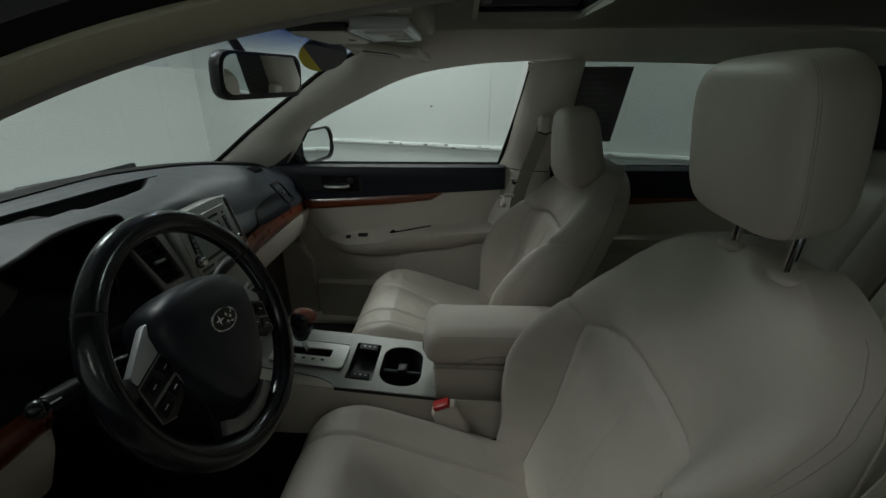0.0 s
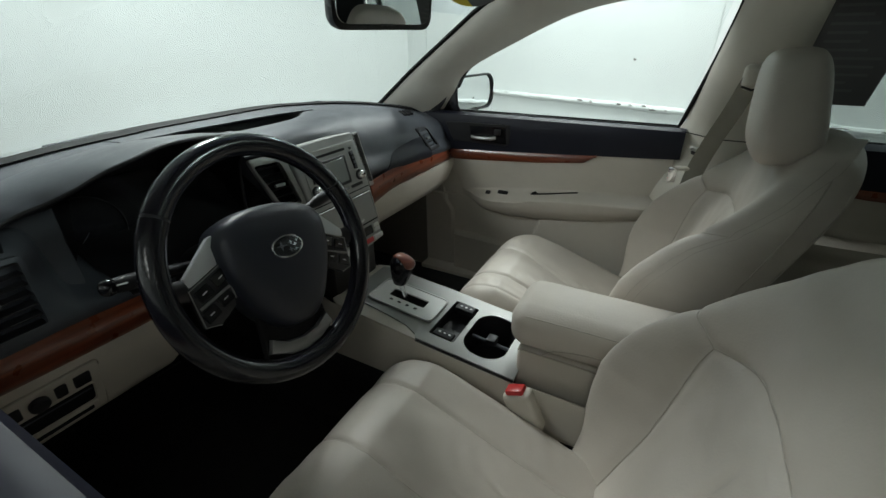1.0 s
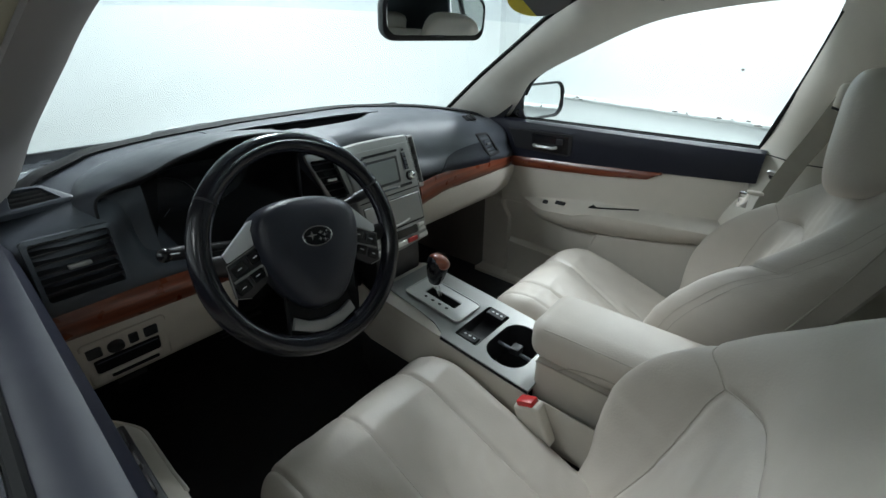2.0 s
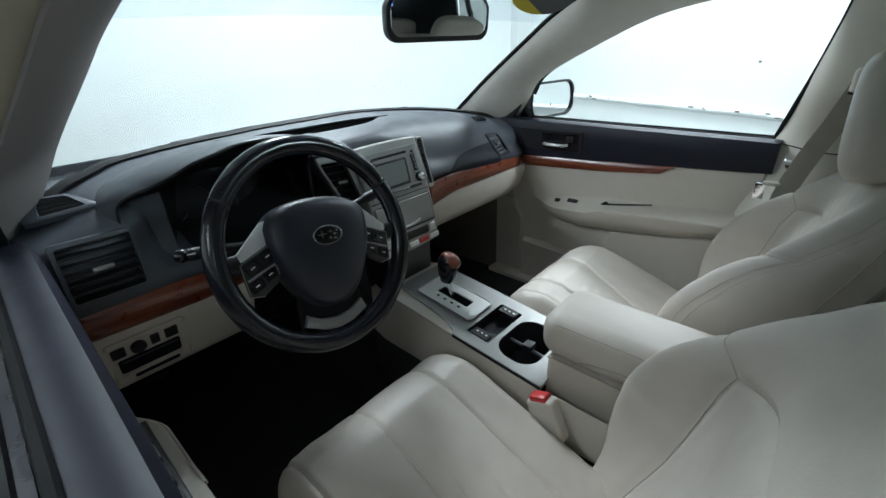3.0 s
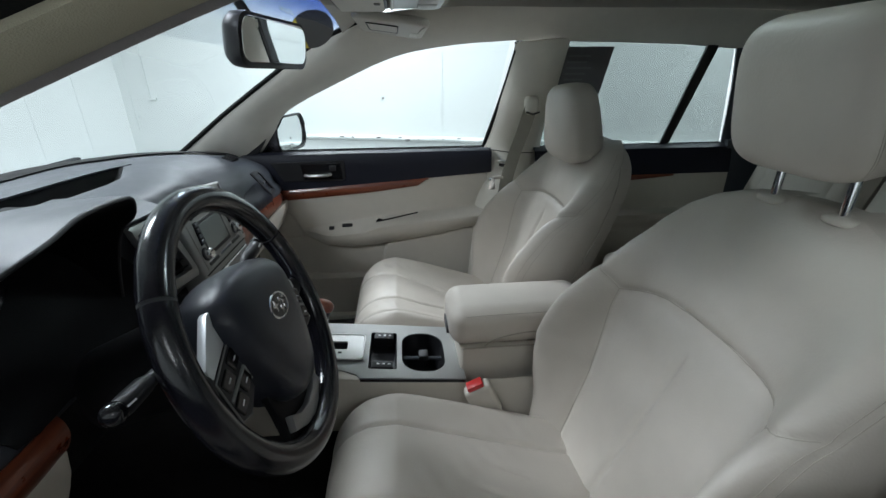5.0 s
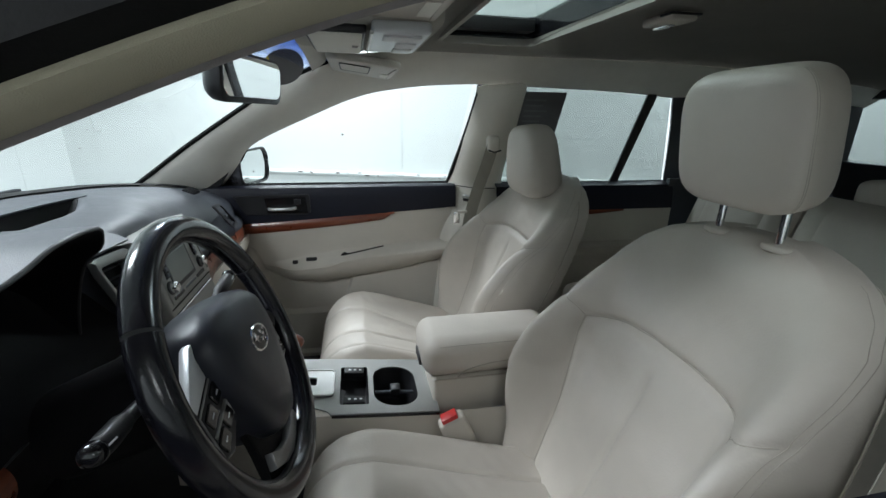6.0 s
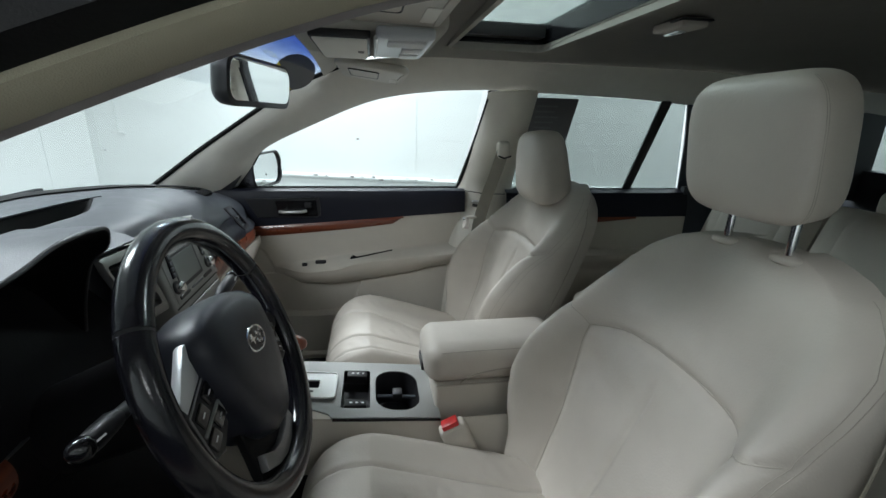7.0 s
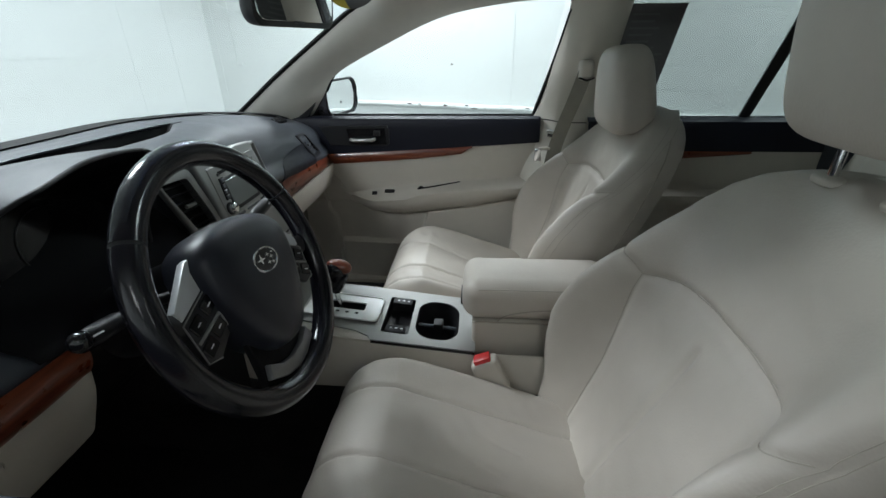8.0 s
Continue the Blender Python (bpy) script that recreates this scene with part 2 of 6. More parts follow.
def prism(outline, depth, r=0.003, seg=2, m=None):
    """An outline in its own x, y, given depth along z, edges rounded, placed by m."""
    bm = bmesh.new()
    vs = [bm.verts.new((x, y, 0)) for x, y in outline]
    f = bm.faces.new(vs)
    got = bmesh.ops.extrude_face_region(bm, geom=[f])
    for v in got["geom"]:
        if isinstance(v, bmesh.types.BMVert):
            v.co.z += depth
    if r:
        caps = [e for e in bm.edges if abs(e.verts[0].co.z - e.verts[1].co.z) < 1e-7]
        bmesh.ops.bevel(bm, geom=caps, offset=r, segments=seg, profile=0.5, affect="EDGES")
    if m is not None:
        bm.transform(m)
    return bm


def tube(pts, r, n=8, closed=False, flat=1.0, up=(0, 0, 1)):
    """A rod along a line of points; r is one radius or one a point; flat squeezes it along up."""
    pts = [Vector(p) for p in pts]
    k = len(pts)
    rs = [r] * k if isinstance(r, (int, float)) else r
    rings = []
    for i, p in enumerate(pts):
        a = pts[i - 1] if i or closed else p
        b = pts[(i + 1) % k] if i < k - 1 or closed else p
        d = (b - a).normalized()
        u = d.cross(Vector(up))
        u = u.normalized() if u.length > 1e-4 else d.orthogonal().normalized()
        w = u.cross(d)
        rings.append([p + rs[i] * (math.cos(t) * u + flat * math.sin(t) * w) for t in np.linspace(0, 2 * math.pi, n, endpoint=False)])
    if closed:
        rings.append(rings[0])
    bm = loft(rings, caps=not closed)
    if closed:
        bmesh.ops.remove_doubles(bm, verts=bm.verts[:], dist=1e-6)
    return bm


def egg(centre, half, e1=0.4, e2=0.4, n=28, m=None, back=0.0, slim=0.0):
    """A superellipsoid: a cushion-like rounded block."""
    def c(a, e):
        return math.copysign(abs(math.cos(a)) ** e, math.cos(a))

    def s(a, e):
        return math.copysign(abs(math.sin(a)) ** e, math.sin(a))

    rings = []
    for a in np.linspace(-math.pi / 2 + 0.02, math.pi / 2 - 0.02, n):
        rings.append([Vector((half[0] * c(a, e1) * c(b, e2), half[1] * c(a, e1) * s(b, e2), half[2] * s(a, e1))) for b in np.linspace(0, 2 * math.pi, 2 * n, endpoint=False)])
    bm = loft(rings)
    for v in bm.verts:
        v.co.y *= 1 - slim * v.co.z / half[2]
        v.co.x *= (1 - slim * v.co.z / half[2]) * (1 - back * max(0.0, (1 - v.co.y / half[1]) / 2) ** 1.6) * (1 - 0.25 * back * max(0, v.co.z / half[2]) ** 2)
    bm.transform(Matrix.Translation(centre) @ (m or Matrix.Identity(4)))
    return bm


def rounded(w, h, r, n=5):
    """A rounded rectangle about the origin."""
    out = []
    for cx, cy, a0 in ((w / 2 - r, h / 2 - r, 0), (-w / 2 + r, h / 2 - r, 90), (-w / 2 + r, -h / 2 + r, 180), (w / 2 - r, -h / 2 + r, 270)):
        for k in range(n):
            a = radians(a0 + 90 * k / (n - 1))
            out.append((cx + r * math.cos(a), cy + r * math.sin(a)))
    return out


def smooth01(x):
    x = np.clip(x, 0, 1)
    return x * x * (3 - 2 * x)


def to_lines(x, z, lines):
    """The distance of points (x, z) from the nearest of some lines."""
    best = np.full(np.shape(x), 9.0)
    for line in lines:
        p = np.array([tuple(q)[:2] for q in cr([(*q, 0) for q in line], 50)])
        for a, b in zip(p, p[1:]):
            d = b - a
            k = np.clip(((x - a[0]) * d[0] + (z - a[1]) * d[1]) / (d @ d + 1e-12), 0, 1)
            best = np.minimum(best, np.hypot(x - a[0] - k * d[0], z - a[1] - k * d[1]))
    return best


# ---------------------------------------------------------------- the room round the car
EAST, WEST, NORTH, SOUTH, HIGH = 3.58, -4.4, 4.42, -8.0, 3.3
ROOM = pose(0, 0, 0, 0, 0, -18.3)  # the car stands askew in the room


def turned(bm):
    bm.transform(ROOM)
    return bm



def room():
    single("floor", turned(rbox((WEST - 0.2, SOUTH - 0.2, -0.15), (EAST + 0.2, NORTH + 0.2, 0), 0)), CONCRETE, "grey concrete floor of the garage", "floor", kind="structure", smooth=False)
    single("ceiling", turned(rbox((WEST - 0.2, SOUTH - 0.2, HIGH), (EAST + 0.2, NORTH + 0.2, HIGH + 0.15), 0)), CEILPAINT, "white painted garage ceiling", "ceiling", kind="structure", smooth=False)
    for name, lo, hi in (
        ("wall_east", (EAST, SOUTH - 0.2, 0), (EAST + 0.2, NORTH + 0.2, HIGH)),
        ("wall_west", (WEST - 0.2, SOUTH - 0.2, 0), (WEST, NORTH + 0.2, HIGH)),
        ("wall_north", (WEST, NORTH, 0), (EAST, NORTH + 0.2, HIGH)),
        ("wall_south", (WEST, SOUTH - 0.2, 0), (EAST, SOUTH, HIGH)),
    ):
        single(name, turned(rbox(lo, hi, 0)), WALLPAINT, "white painted block wall of the garage", "wall", kind="structure", smooth=False)


room()


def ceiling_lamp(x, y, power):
    lamp = thing("ceiling_lamp", tuple(ROOM @ Vector((x, y, HIGH))), "assumed long ceiling lamp with a pale diffuser, added for light", "lamp", "lamps under the ceiling")
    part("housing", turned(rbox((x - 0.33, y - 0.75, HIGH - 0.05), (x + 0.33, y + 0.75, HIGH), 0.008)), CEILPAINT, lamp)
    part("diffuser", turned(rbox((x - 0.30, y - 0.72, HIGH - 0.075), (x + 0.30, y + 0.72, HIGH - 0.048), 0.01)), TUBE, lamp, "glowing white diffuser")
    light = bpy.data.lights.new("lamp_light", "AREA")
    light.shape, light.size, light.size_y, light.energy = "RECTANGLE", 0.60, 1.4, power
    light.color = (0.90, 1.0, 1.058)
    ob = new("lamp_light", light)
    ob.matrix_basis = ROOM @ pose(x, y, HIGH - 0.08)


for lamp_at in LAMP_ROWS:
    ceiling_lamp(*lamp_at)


# ---------------------------------------------------------------- shell of the car
def side_x(z):
    """Half-width of the side glass at a height."""
    return 0.79 - 0.38 * (z - 0.985)


WIN_FRONT = [(0.363, 0.978), (0.29, 1.065), (0.218, 1.148), (0.026, 1.241), (-0.17, 1.319), (-0.365, 1.353), (-0.557, 1.366)]
WIN_BACK = [(-0.58, 1.35), (-0.582, 1.325), (-0.551, 1.173), (-0.503, 0.985)]
REAR_FRONT = [(-0.749, 1.363), (-0.735, 1.19), (-0.718, 0.985)]
REAR_TOP = [(-0.749, 1.363), (-1.128, 1.354), (-1.368, 1.339)]
REAR_BACK = [(-1.368, 1.339), (-1.43, 1.19), (-1.50, 0.985)]


def side(s):
    """Pillars, rails and glass of one side; s is +1 for the passenger's, -1 for the driver's."""
    inw = (-s, 0, -0.15)

    def P(y, z, dx=0.0):
        return (s * (side_x(z) - dx), y, z)

    # front pillar and the rail above the front window
    front = [P(y, z, 0.0 if s > 0 else 0.008) for y, z in WIN_FRONT]
    shield = [(s * x, y, z) for x, y, z in ((0.705, 0.60, 0.995), (0.672, 0.49, 1.07), (0.646, 0.385, 1.143), (0.602, 0.206, 1.258), (0.571, 0.075, 1.339), (0.53, -0.12, 1.415), (0.52, -0.35, 1.435), (0.52, -0.60, 1.44))]
    a = thing(f"front_pillar", (s * 0.7, 0.4, 1.0), "pale beige trim of the front roof pillar", "pillar", kind="structure")
    fa, fb = cr(front, 60), cr(shield, 60)
    # the driver's side gets the darker copy, shade painted in
    part("pillar_trim", between(fa, fb, -s * 0.012, 0.028, inw, 60, 11), PILLAR if s > 0 else PILLAR_SHADED, a)
    # gasket along the window
    if s > 0:
        part("window_seal", tube(cr([P(y, z, 0.003) for y, z in WIN_FRONT], 50), 0.0075, 6), RUBBER, a, "black rubber window seal")
    else:
        part("door_seal", between([P(y, z + 0.002, 0.009) for y, z in WIN_FRONT], [P(y, z + 0.004, -0.030) for y, z in WIN_FRONT], s * 0.008, 0.005, (0, -0.3, -1), 60, 9), SEALCLOTH, a, "olive cloth door seal")
    # outer frame of the door window
    part("door_frame", between([P(y, z, -0.012 if s > 0 else -0.028) for y, z in WIN_FRONT], [(s * (side_x(z) - (0.075 if s < 0 else 0.02)), y + (0.06 if s < 0 else 0.012), z + (0.135 if s < 0 else 0.035)) for y, z in WIN_FRONT], s * 0.02, 0.012, (s, 0, 0.4), 50, 7), RUBBER, a, "black outer window frame")
    # roof rail over the rear window
    r = thing("roof_rail", (s * 0.6, -1.0, 1.4), "grey-beige cloth-covered roof rail over the rear window", "trim", kind="structure")
    part("rail_trim", between([P(y, z) for y, z in [(-0.557, 1.366)] + REAR_TOP + [(-2.25, 1.28)]], [(s * 0.52, y, z) for y, z in ((-0.557, 1.44), (-0.75, 1.44), (-1.1, 1.44), (-1.37, 1.435), (-2.25, 1.38))], -s * 0.012, 0.02, inw, 40, 7), PILLAR, r)
    # pillar between the doors
    shift = -0.125 if s < 0 else 0.0
    b = thing("middle_pillar", (s * 0.7, -0.62, 0.6), "beige plastic trim of the middle roof pillar", "pillar", kind="structure")
    low = [(-0.47, 0.80), (-0.44, 0.62), (-0.42, 0.40), (-0.42, 0.28)]
    fa = [P(y + shift, z) for y, z in WIN_BACK] + [(s * 0.735, y + shift, z) for y, z in low]
    fb = [P(y + 0.5 * shift, z) for y, z in REAR_FRONT] + [(s * 0.735, y + 0.5 * shift, z) for y, z in ((-0.71, 0.80), (-0.70, 0.62), (-0.69, 0.40), (-0.69, 0.28))]
    part("pillar_trim", between(fa, fb, -s * 0.012, 0.05, (-s, 0.0, 0), 40, 13), MIDPILLAR, b)
    part("window_seal", tube(cr([P(y + shift + 0.004, z, 0.004) for y, z in WIN_BACK], 24), 0.0085, 6), RUBBER, b, "black rubber window seal")
    if s > 0:
        part("trim_joint", tube(cr([(s * 0.7395, -0.500, 0.985), (s * 0.720, -0.54, 0.982), (s * 0.702, -0.60, 0.976), (s * 0.716, -0.68, 0.972)], 16), 0.0016, 5), RUBBER, b, "fine joint between upper and lower trim")
    ga, gb = cr(fa, 40), cr(fb, 40)
    for k in (0.13, 0.80):
        part("trim_groove", tube([p.lerp(q, k) + Vector((-s * (0.05 * math.sin(math.pi * k) ** 0.7 + 0.0004), 0, 0)) for p, q in zip(ga[2:26], gb[2:26])], 0.0014, 5), THREAD, b, "fine groove along the trim")
    part("pillar_backing", between([(q[0] + s * 0.03, q[1] - 0.01, q[2]) for q in fa], [(q[0] + s * 0.03, q[1] + 0.01, q[2]) for q in fb], s * 0.03, 0.0, (s, 0, 0), 24, 3), GLOSSBLACK, b)
    # rear pillar and cargo side
    c = thing("rear_pillar", (s * 0.7, -1.6, 1.0), "dark grey trim round the rear side window", "pillar", kind="structure")
    part("pillar_trim", between([P(y, z) for y, z in REAR_BACK], [(s * 0.60, y, z) for y, z in ((-2.24, 1.38), (-2.24, 1.19), (-2.24, 0.96))], -s * 0.012, 0.03, (-s, 0, 0), 20, 9), DARK, c)
    part("division_bar", between([P(-1.255, 1.342, 0.006), P(-1.230, 1.023, 0.006), P(-1.226, 0.98, 0.006)], [P(-1.287, 1.342, 0.006), P(-1.257, 1.023, 0.006), P(-1.253, 0.98, 0.006)], -s * 0.014, 0.004, (-s, 0, 0), 12, 5), BLACK, c, "black window division bar")
    part("cargo_side", slab([[(s * 0.72, y, z) for y in np.linspace(-1.48, -2.26, 6)] for z in np.linspace(0.3, 1.0, 6)], -s * 0.02), DARK, c)
    # rear window pane, tinted
    pane = between([P(y, z, -0.008) for y, z in REAR_TOP], [P(y, z, -0.008) for y, z in ((-0.718, 0.975), (-1.1, 0.975), (-1.50, 0.975))], s * 0.004, 0, n=10, m=4)
    g = single("rear_side_window", pane, TINTED, "tinted glass pane of the rear door", "window", kind="structure")
    if s > 0:
        outline = [P(y, z, -0.008) for y, z in WIN_FRONT]
        rows = []
        for q in cr(outline, 40):
            t = (0.363 - q.y) / (0.363 + 0.557)
            rows.append([q.lerp(Vector(P(0.363 - t * 0.866, 0.972, -0.008)), k) for k in np.linspace(0, 1, 5)])
        g = single("front_side_window", slab(rows, 0.004), GLASS, "clear closed glass pane of the passenger door", "window", kind="structure")
        g.visible_shadow = False


side(1)
side(-1)


def roof():
    """Headliner with the sunroof's opening, and the skin above it."""
    xs = np.r_[np.linspace(-0.53, -0.42, 4), np.linspace(-0.40, 0.40, 17), np.linspace(0.42, 0.53, 4)]
    ys = np.r_[np.linspace(-0.02, -0.37, 9), np.linspace(-0.39, -0.66, 8), np.linspace(-0.68, -2.26, 20)]

    def z(x, y):
        head = 0.065 * max(0, (y + 0.16) / 0.14) ** 1.6 if y > -0.16 else 0
        return 1.462 - 0.03 * abs(x / 0.53) ** 3 - head - 0.05 * max(0, (-1.2 - y) / 0.9) ** 2

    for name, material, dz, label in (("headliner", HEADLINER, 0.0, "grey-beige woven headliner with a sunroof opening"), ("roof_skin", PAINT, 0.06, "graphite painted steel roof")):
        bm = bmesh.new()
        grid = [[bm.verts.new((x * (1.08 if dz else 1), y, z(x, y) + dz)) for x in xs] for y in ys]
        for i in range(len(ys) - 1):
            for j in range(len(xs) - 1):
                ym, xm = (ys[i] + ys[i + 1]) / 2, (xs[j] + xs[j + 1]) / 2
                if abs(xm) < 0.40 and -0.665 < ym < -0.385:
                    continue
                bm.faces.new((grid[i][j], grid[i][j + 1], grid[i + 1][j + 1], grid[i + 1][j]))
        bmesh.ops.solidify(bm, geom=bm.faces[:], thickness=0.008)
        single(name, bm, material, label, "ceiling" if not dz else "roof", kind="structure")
    sun = thing("sunroof", (0, -0.52, 1.46), "closed tinted sunroof with a black frame and beige edge trim", "sunroof")
    edge = rounded(0.80, 0.275, 0.03, 6)
    ring = [Vector((x, y - 0.525, 0)) for x, y in edge]
    for nm, r0, z0, z1, material in (("edge_trim", 1.0, 1.447, 1.468, HEADLINER), ("frame", 0.985, 1.466, 1.522, GLOSSBLACK)):
        rows = [[Vector((p.x * r0, (p.y + 0.525) * r0 - 0.525, zz)) for p in ring + ring[:1]] for zz in np.linspace(z0, z1, 3)]
        part(nm, slab(rows, 0.012), material, sun)
    g = part("glass_panel", rbox((-0.385, -0.655, 1.512), (0.385, -0.392, 1.518), 0), ROOFGLASS, sun, "tinted glass panel", smooth=False)
    part("front_band", rbox((-0.385, -0.43, 1.506), (0.385, -0.395, 1.511), 0), BLACK, sun)
    part("shade_rail", rbox((-0.39, -0.425, 1.478), (0.39, -0.397, 1.50), 0.004), BLACK, sun)
    part("side_rail", rbox((0.345, -0.65, 1.478), (0.39, -0.40, 1.51), 0.004), BLACK, sun)
    part("side_rail", rbox((-0.39, -0.65, 1.478), (-0.345, -0.40, 1.51), 0.004), BLACK, sun)


roof()


SHIELD_EDGE = [(0.705, 0.60, 0.995), (0.672, 0.49, 1.07), (0.646, 0.385, 1.143), (0.602, 0.206, 1.258), (0.571, 0.075, 1.339), (0.535, -0.09, 1.408)]
SHIELD_CURVE = cr(SHIELD_EDGE, 41)


def shield_point(u, v):
    """Windscreen surface; u from -1 to 1 across, v from 0 at the foot to 1 at the header."""
    k = min(max(v, 0), 1) * 40
    i = min(int(k), 39)
    e = SHIELD_CURVE[i].lerp(SHIELD_CURVE[i + 1], k - i)
    c = Vector((0, 0.86, 0.995)).lerp(Vector((0, -0.01, 1.432)), v) + Vector((0, 0.02, 0.035)) * math.sin(math.pi * v)
    w = abs(u) ** 2.2
    return Vector((e.x * u, c.y + (e.y - c.y) * w, c.z + (e.z - c.z) * w))


def windscreen():
    rows = [[shield_point(u, v) for u in np.linspace(-1, 1, 25)] for v in np.linspace(0, 1, 15)]
    w = thing("windscreen", (0, 0.8, 1.0), "clear windscreen with a blue shade band on top", "windscreen", kind="structure")
    g = part("pane", slab(rows, 0.004), GLASS, w)
    g.visible_shadow = False
    band = [[shield_point(u, v) - Vector((0, 0.0, 0.004)) for u in np.linspace(-0.99, 0.99, 25)] for v in np.linspace(0.70, 0.985, 9)]
    g = part("shade_band", slab(band, 0.001), BLUEBAND, w, "deep blue tinted band")
    g.visible_shadow = False
    for u in (-1, 1):
        part("side_seal", tube([shield_point(u * 0.985, v) - Vector((0, 0, 0.003)) for v in np.linspace(0, 1, 24)], 0.008, 6), RUBBER, w, "black seal")
    part("foot_seal", tube([shield_point(u, 0.0) for u in np.linspace(-0.99, 0.99, 30)], 0.014, 6), RUBBER, w, "black seal")


windscreen()


def wiper(u0, u1, v):
    w = thing("wiper", tuple(shield_point(u0, 0.0)), "black windscreen wiper resting at the foot of the glass", "wiper", "wipers")
    up = Vector((0, 0.012, 0.004))
    line = [shield_point(u, v + 0.02 * math.sin(math.pi * k)) + up for k, u in zip(np.linspace(0, 1, 12), np.linspace(u0, u1, 12))]
    part("blade", tube(line, 0.005, 6), RUBBER, w)
    part("arm", tube([shield_point(u0, -0.0) + up, line[2] + Vector((0, 0.004, 0.005)), line[6] + Vector((0, 0.002, 0.005))], [0.010, 0.007, 0.005], 8), BLACK, w)


wiper(-0.15, -0.80, 0.035)
wiper(0.55, -0.08, 0.03)


def pedals():
    for x, wd, h, nm, lab in ((-0.33, 0.085, 0.06, "brake_pedal", "black rubber brake pedal on a steel arm"), (-0.22, 0.055, 0.12, "accelerator_pedal", "black rubber accelerator pedal"), (-0.60, 0.09, 0.16, "foot_rest", "black foot rest beside the pedals")):
        p = thing(nm, (x, 0.72, 0.27), lab, "pedal", "pedals")
        M = frame_at((x, 0.66 if "brake" in nm else 0.74, 0.42), (1, 0, 0), (0, 0.55, 1))
        part("pad", prism(rounded(wd, h, 0.01), 0.014, 0.003, 2, M), RUBBER, p)
        for k in range(4):
            part("rib", prism(rounded(wd * 0.8, h * 0.08, 0.001), 0.004, 0.001, 1, M @ Matrix.Translation((0, h * (0.3 - 0.2 * k), 0.013))), BLACK, p)
        part("arm", tube([M @ Vector((0, 0, 0)), M @ Vector((0, 0.12, -0.06)), M @ Vector((0, 0.3, -0.10))], 0.008, 8), BLACK, p)


def front_body():
    """Bonnet and wings beyond the windscreen."""
    rows = []
    for y in np.linspace(0.84, 1.95, 16):
        k = (y - 0.84) / 1.11
        rows.append([(x * (1 - 0.12 * k * k), y - 0.25 * abs(x / 0.85) ** 2 * (1 - k), 0.985 - 0.02 * abs(x / 0.85) ** 3 - 0.22 * k**2.0) for x in np.linspace(-0.85, 0.85, 19)])
    single("bonnet", slab(rows, -0.02), PAINT, "glossy graphite painted car bonnet", "bonnet", kind="structure")
    single("firewall", slab([[(x, 0.98, z) for x in np.linspace(-0.75, 0.75, 6)] for z in np.linspace(0.2, 0.99, 5)], 0.02), CARPET, "dark footwell bulkhead under the dashboard", "wall", kind="structure")
    # kick panels: the shade beside the footwell is painted into their dark colour
    for sg in (-1, 1):
        single("kick_panel", rbox((min(sg * 0.735, sg * 0.76), 0.395, 0.27), (max(sg * 0.735, sg * 0.76), 1.0, 0.975), 0.004), KICK, "trim panel beside the footwell, coloured dark for its shade", "panel", kind="structure")
    rows = [[(x, y, 0.27 + (0.10 if abs(x) < 0.12 else 0)) for x in np.linspace(-0.75, 0.75, 26)] for y in np.linspace(0.99, -2.5, 30)]
    single("cabin_floor", slab(rows, -0.02), CARPET, "black carpeted car floor", "floor", kind="structure")


front_body()


def frame_at(p, right, up):
    r, u = Vector(right).normalized(), Vector(up)
    n = r.cross(u).normalized()
    u = n.cross(r)
    return Matrix(((r.x, u.x, n.x, p[0]), (r.y, u.y, n.y, p[1]), (r.z, u.z, n.z, p[2]), (0, 0, 0, 1)))


pedals()


# ---------------------------------------------------------------- doors
def pad_bottom(y):
    return float(np.interp(y, [-0.52, -0.47, -0.27, 0.0, 0.29, 0.40], [0.902, 0.898, 0.885, 0.868, 0.852, 0.846]))


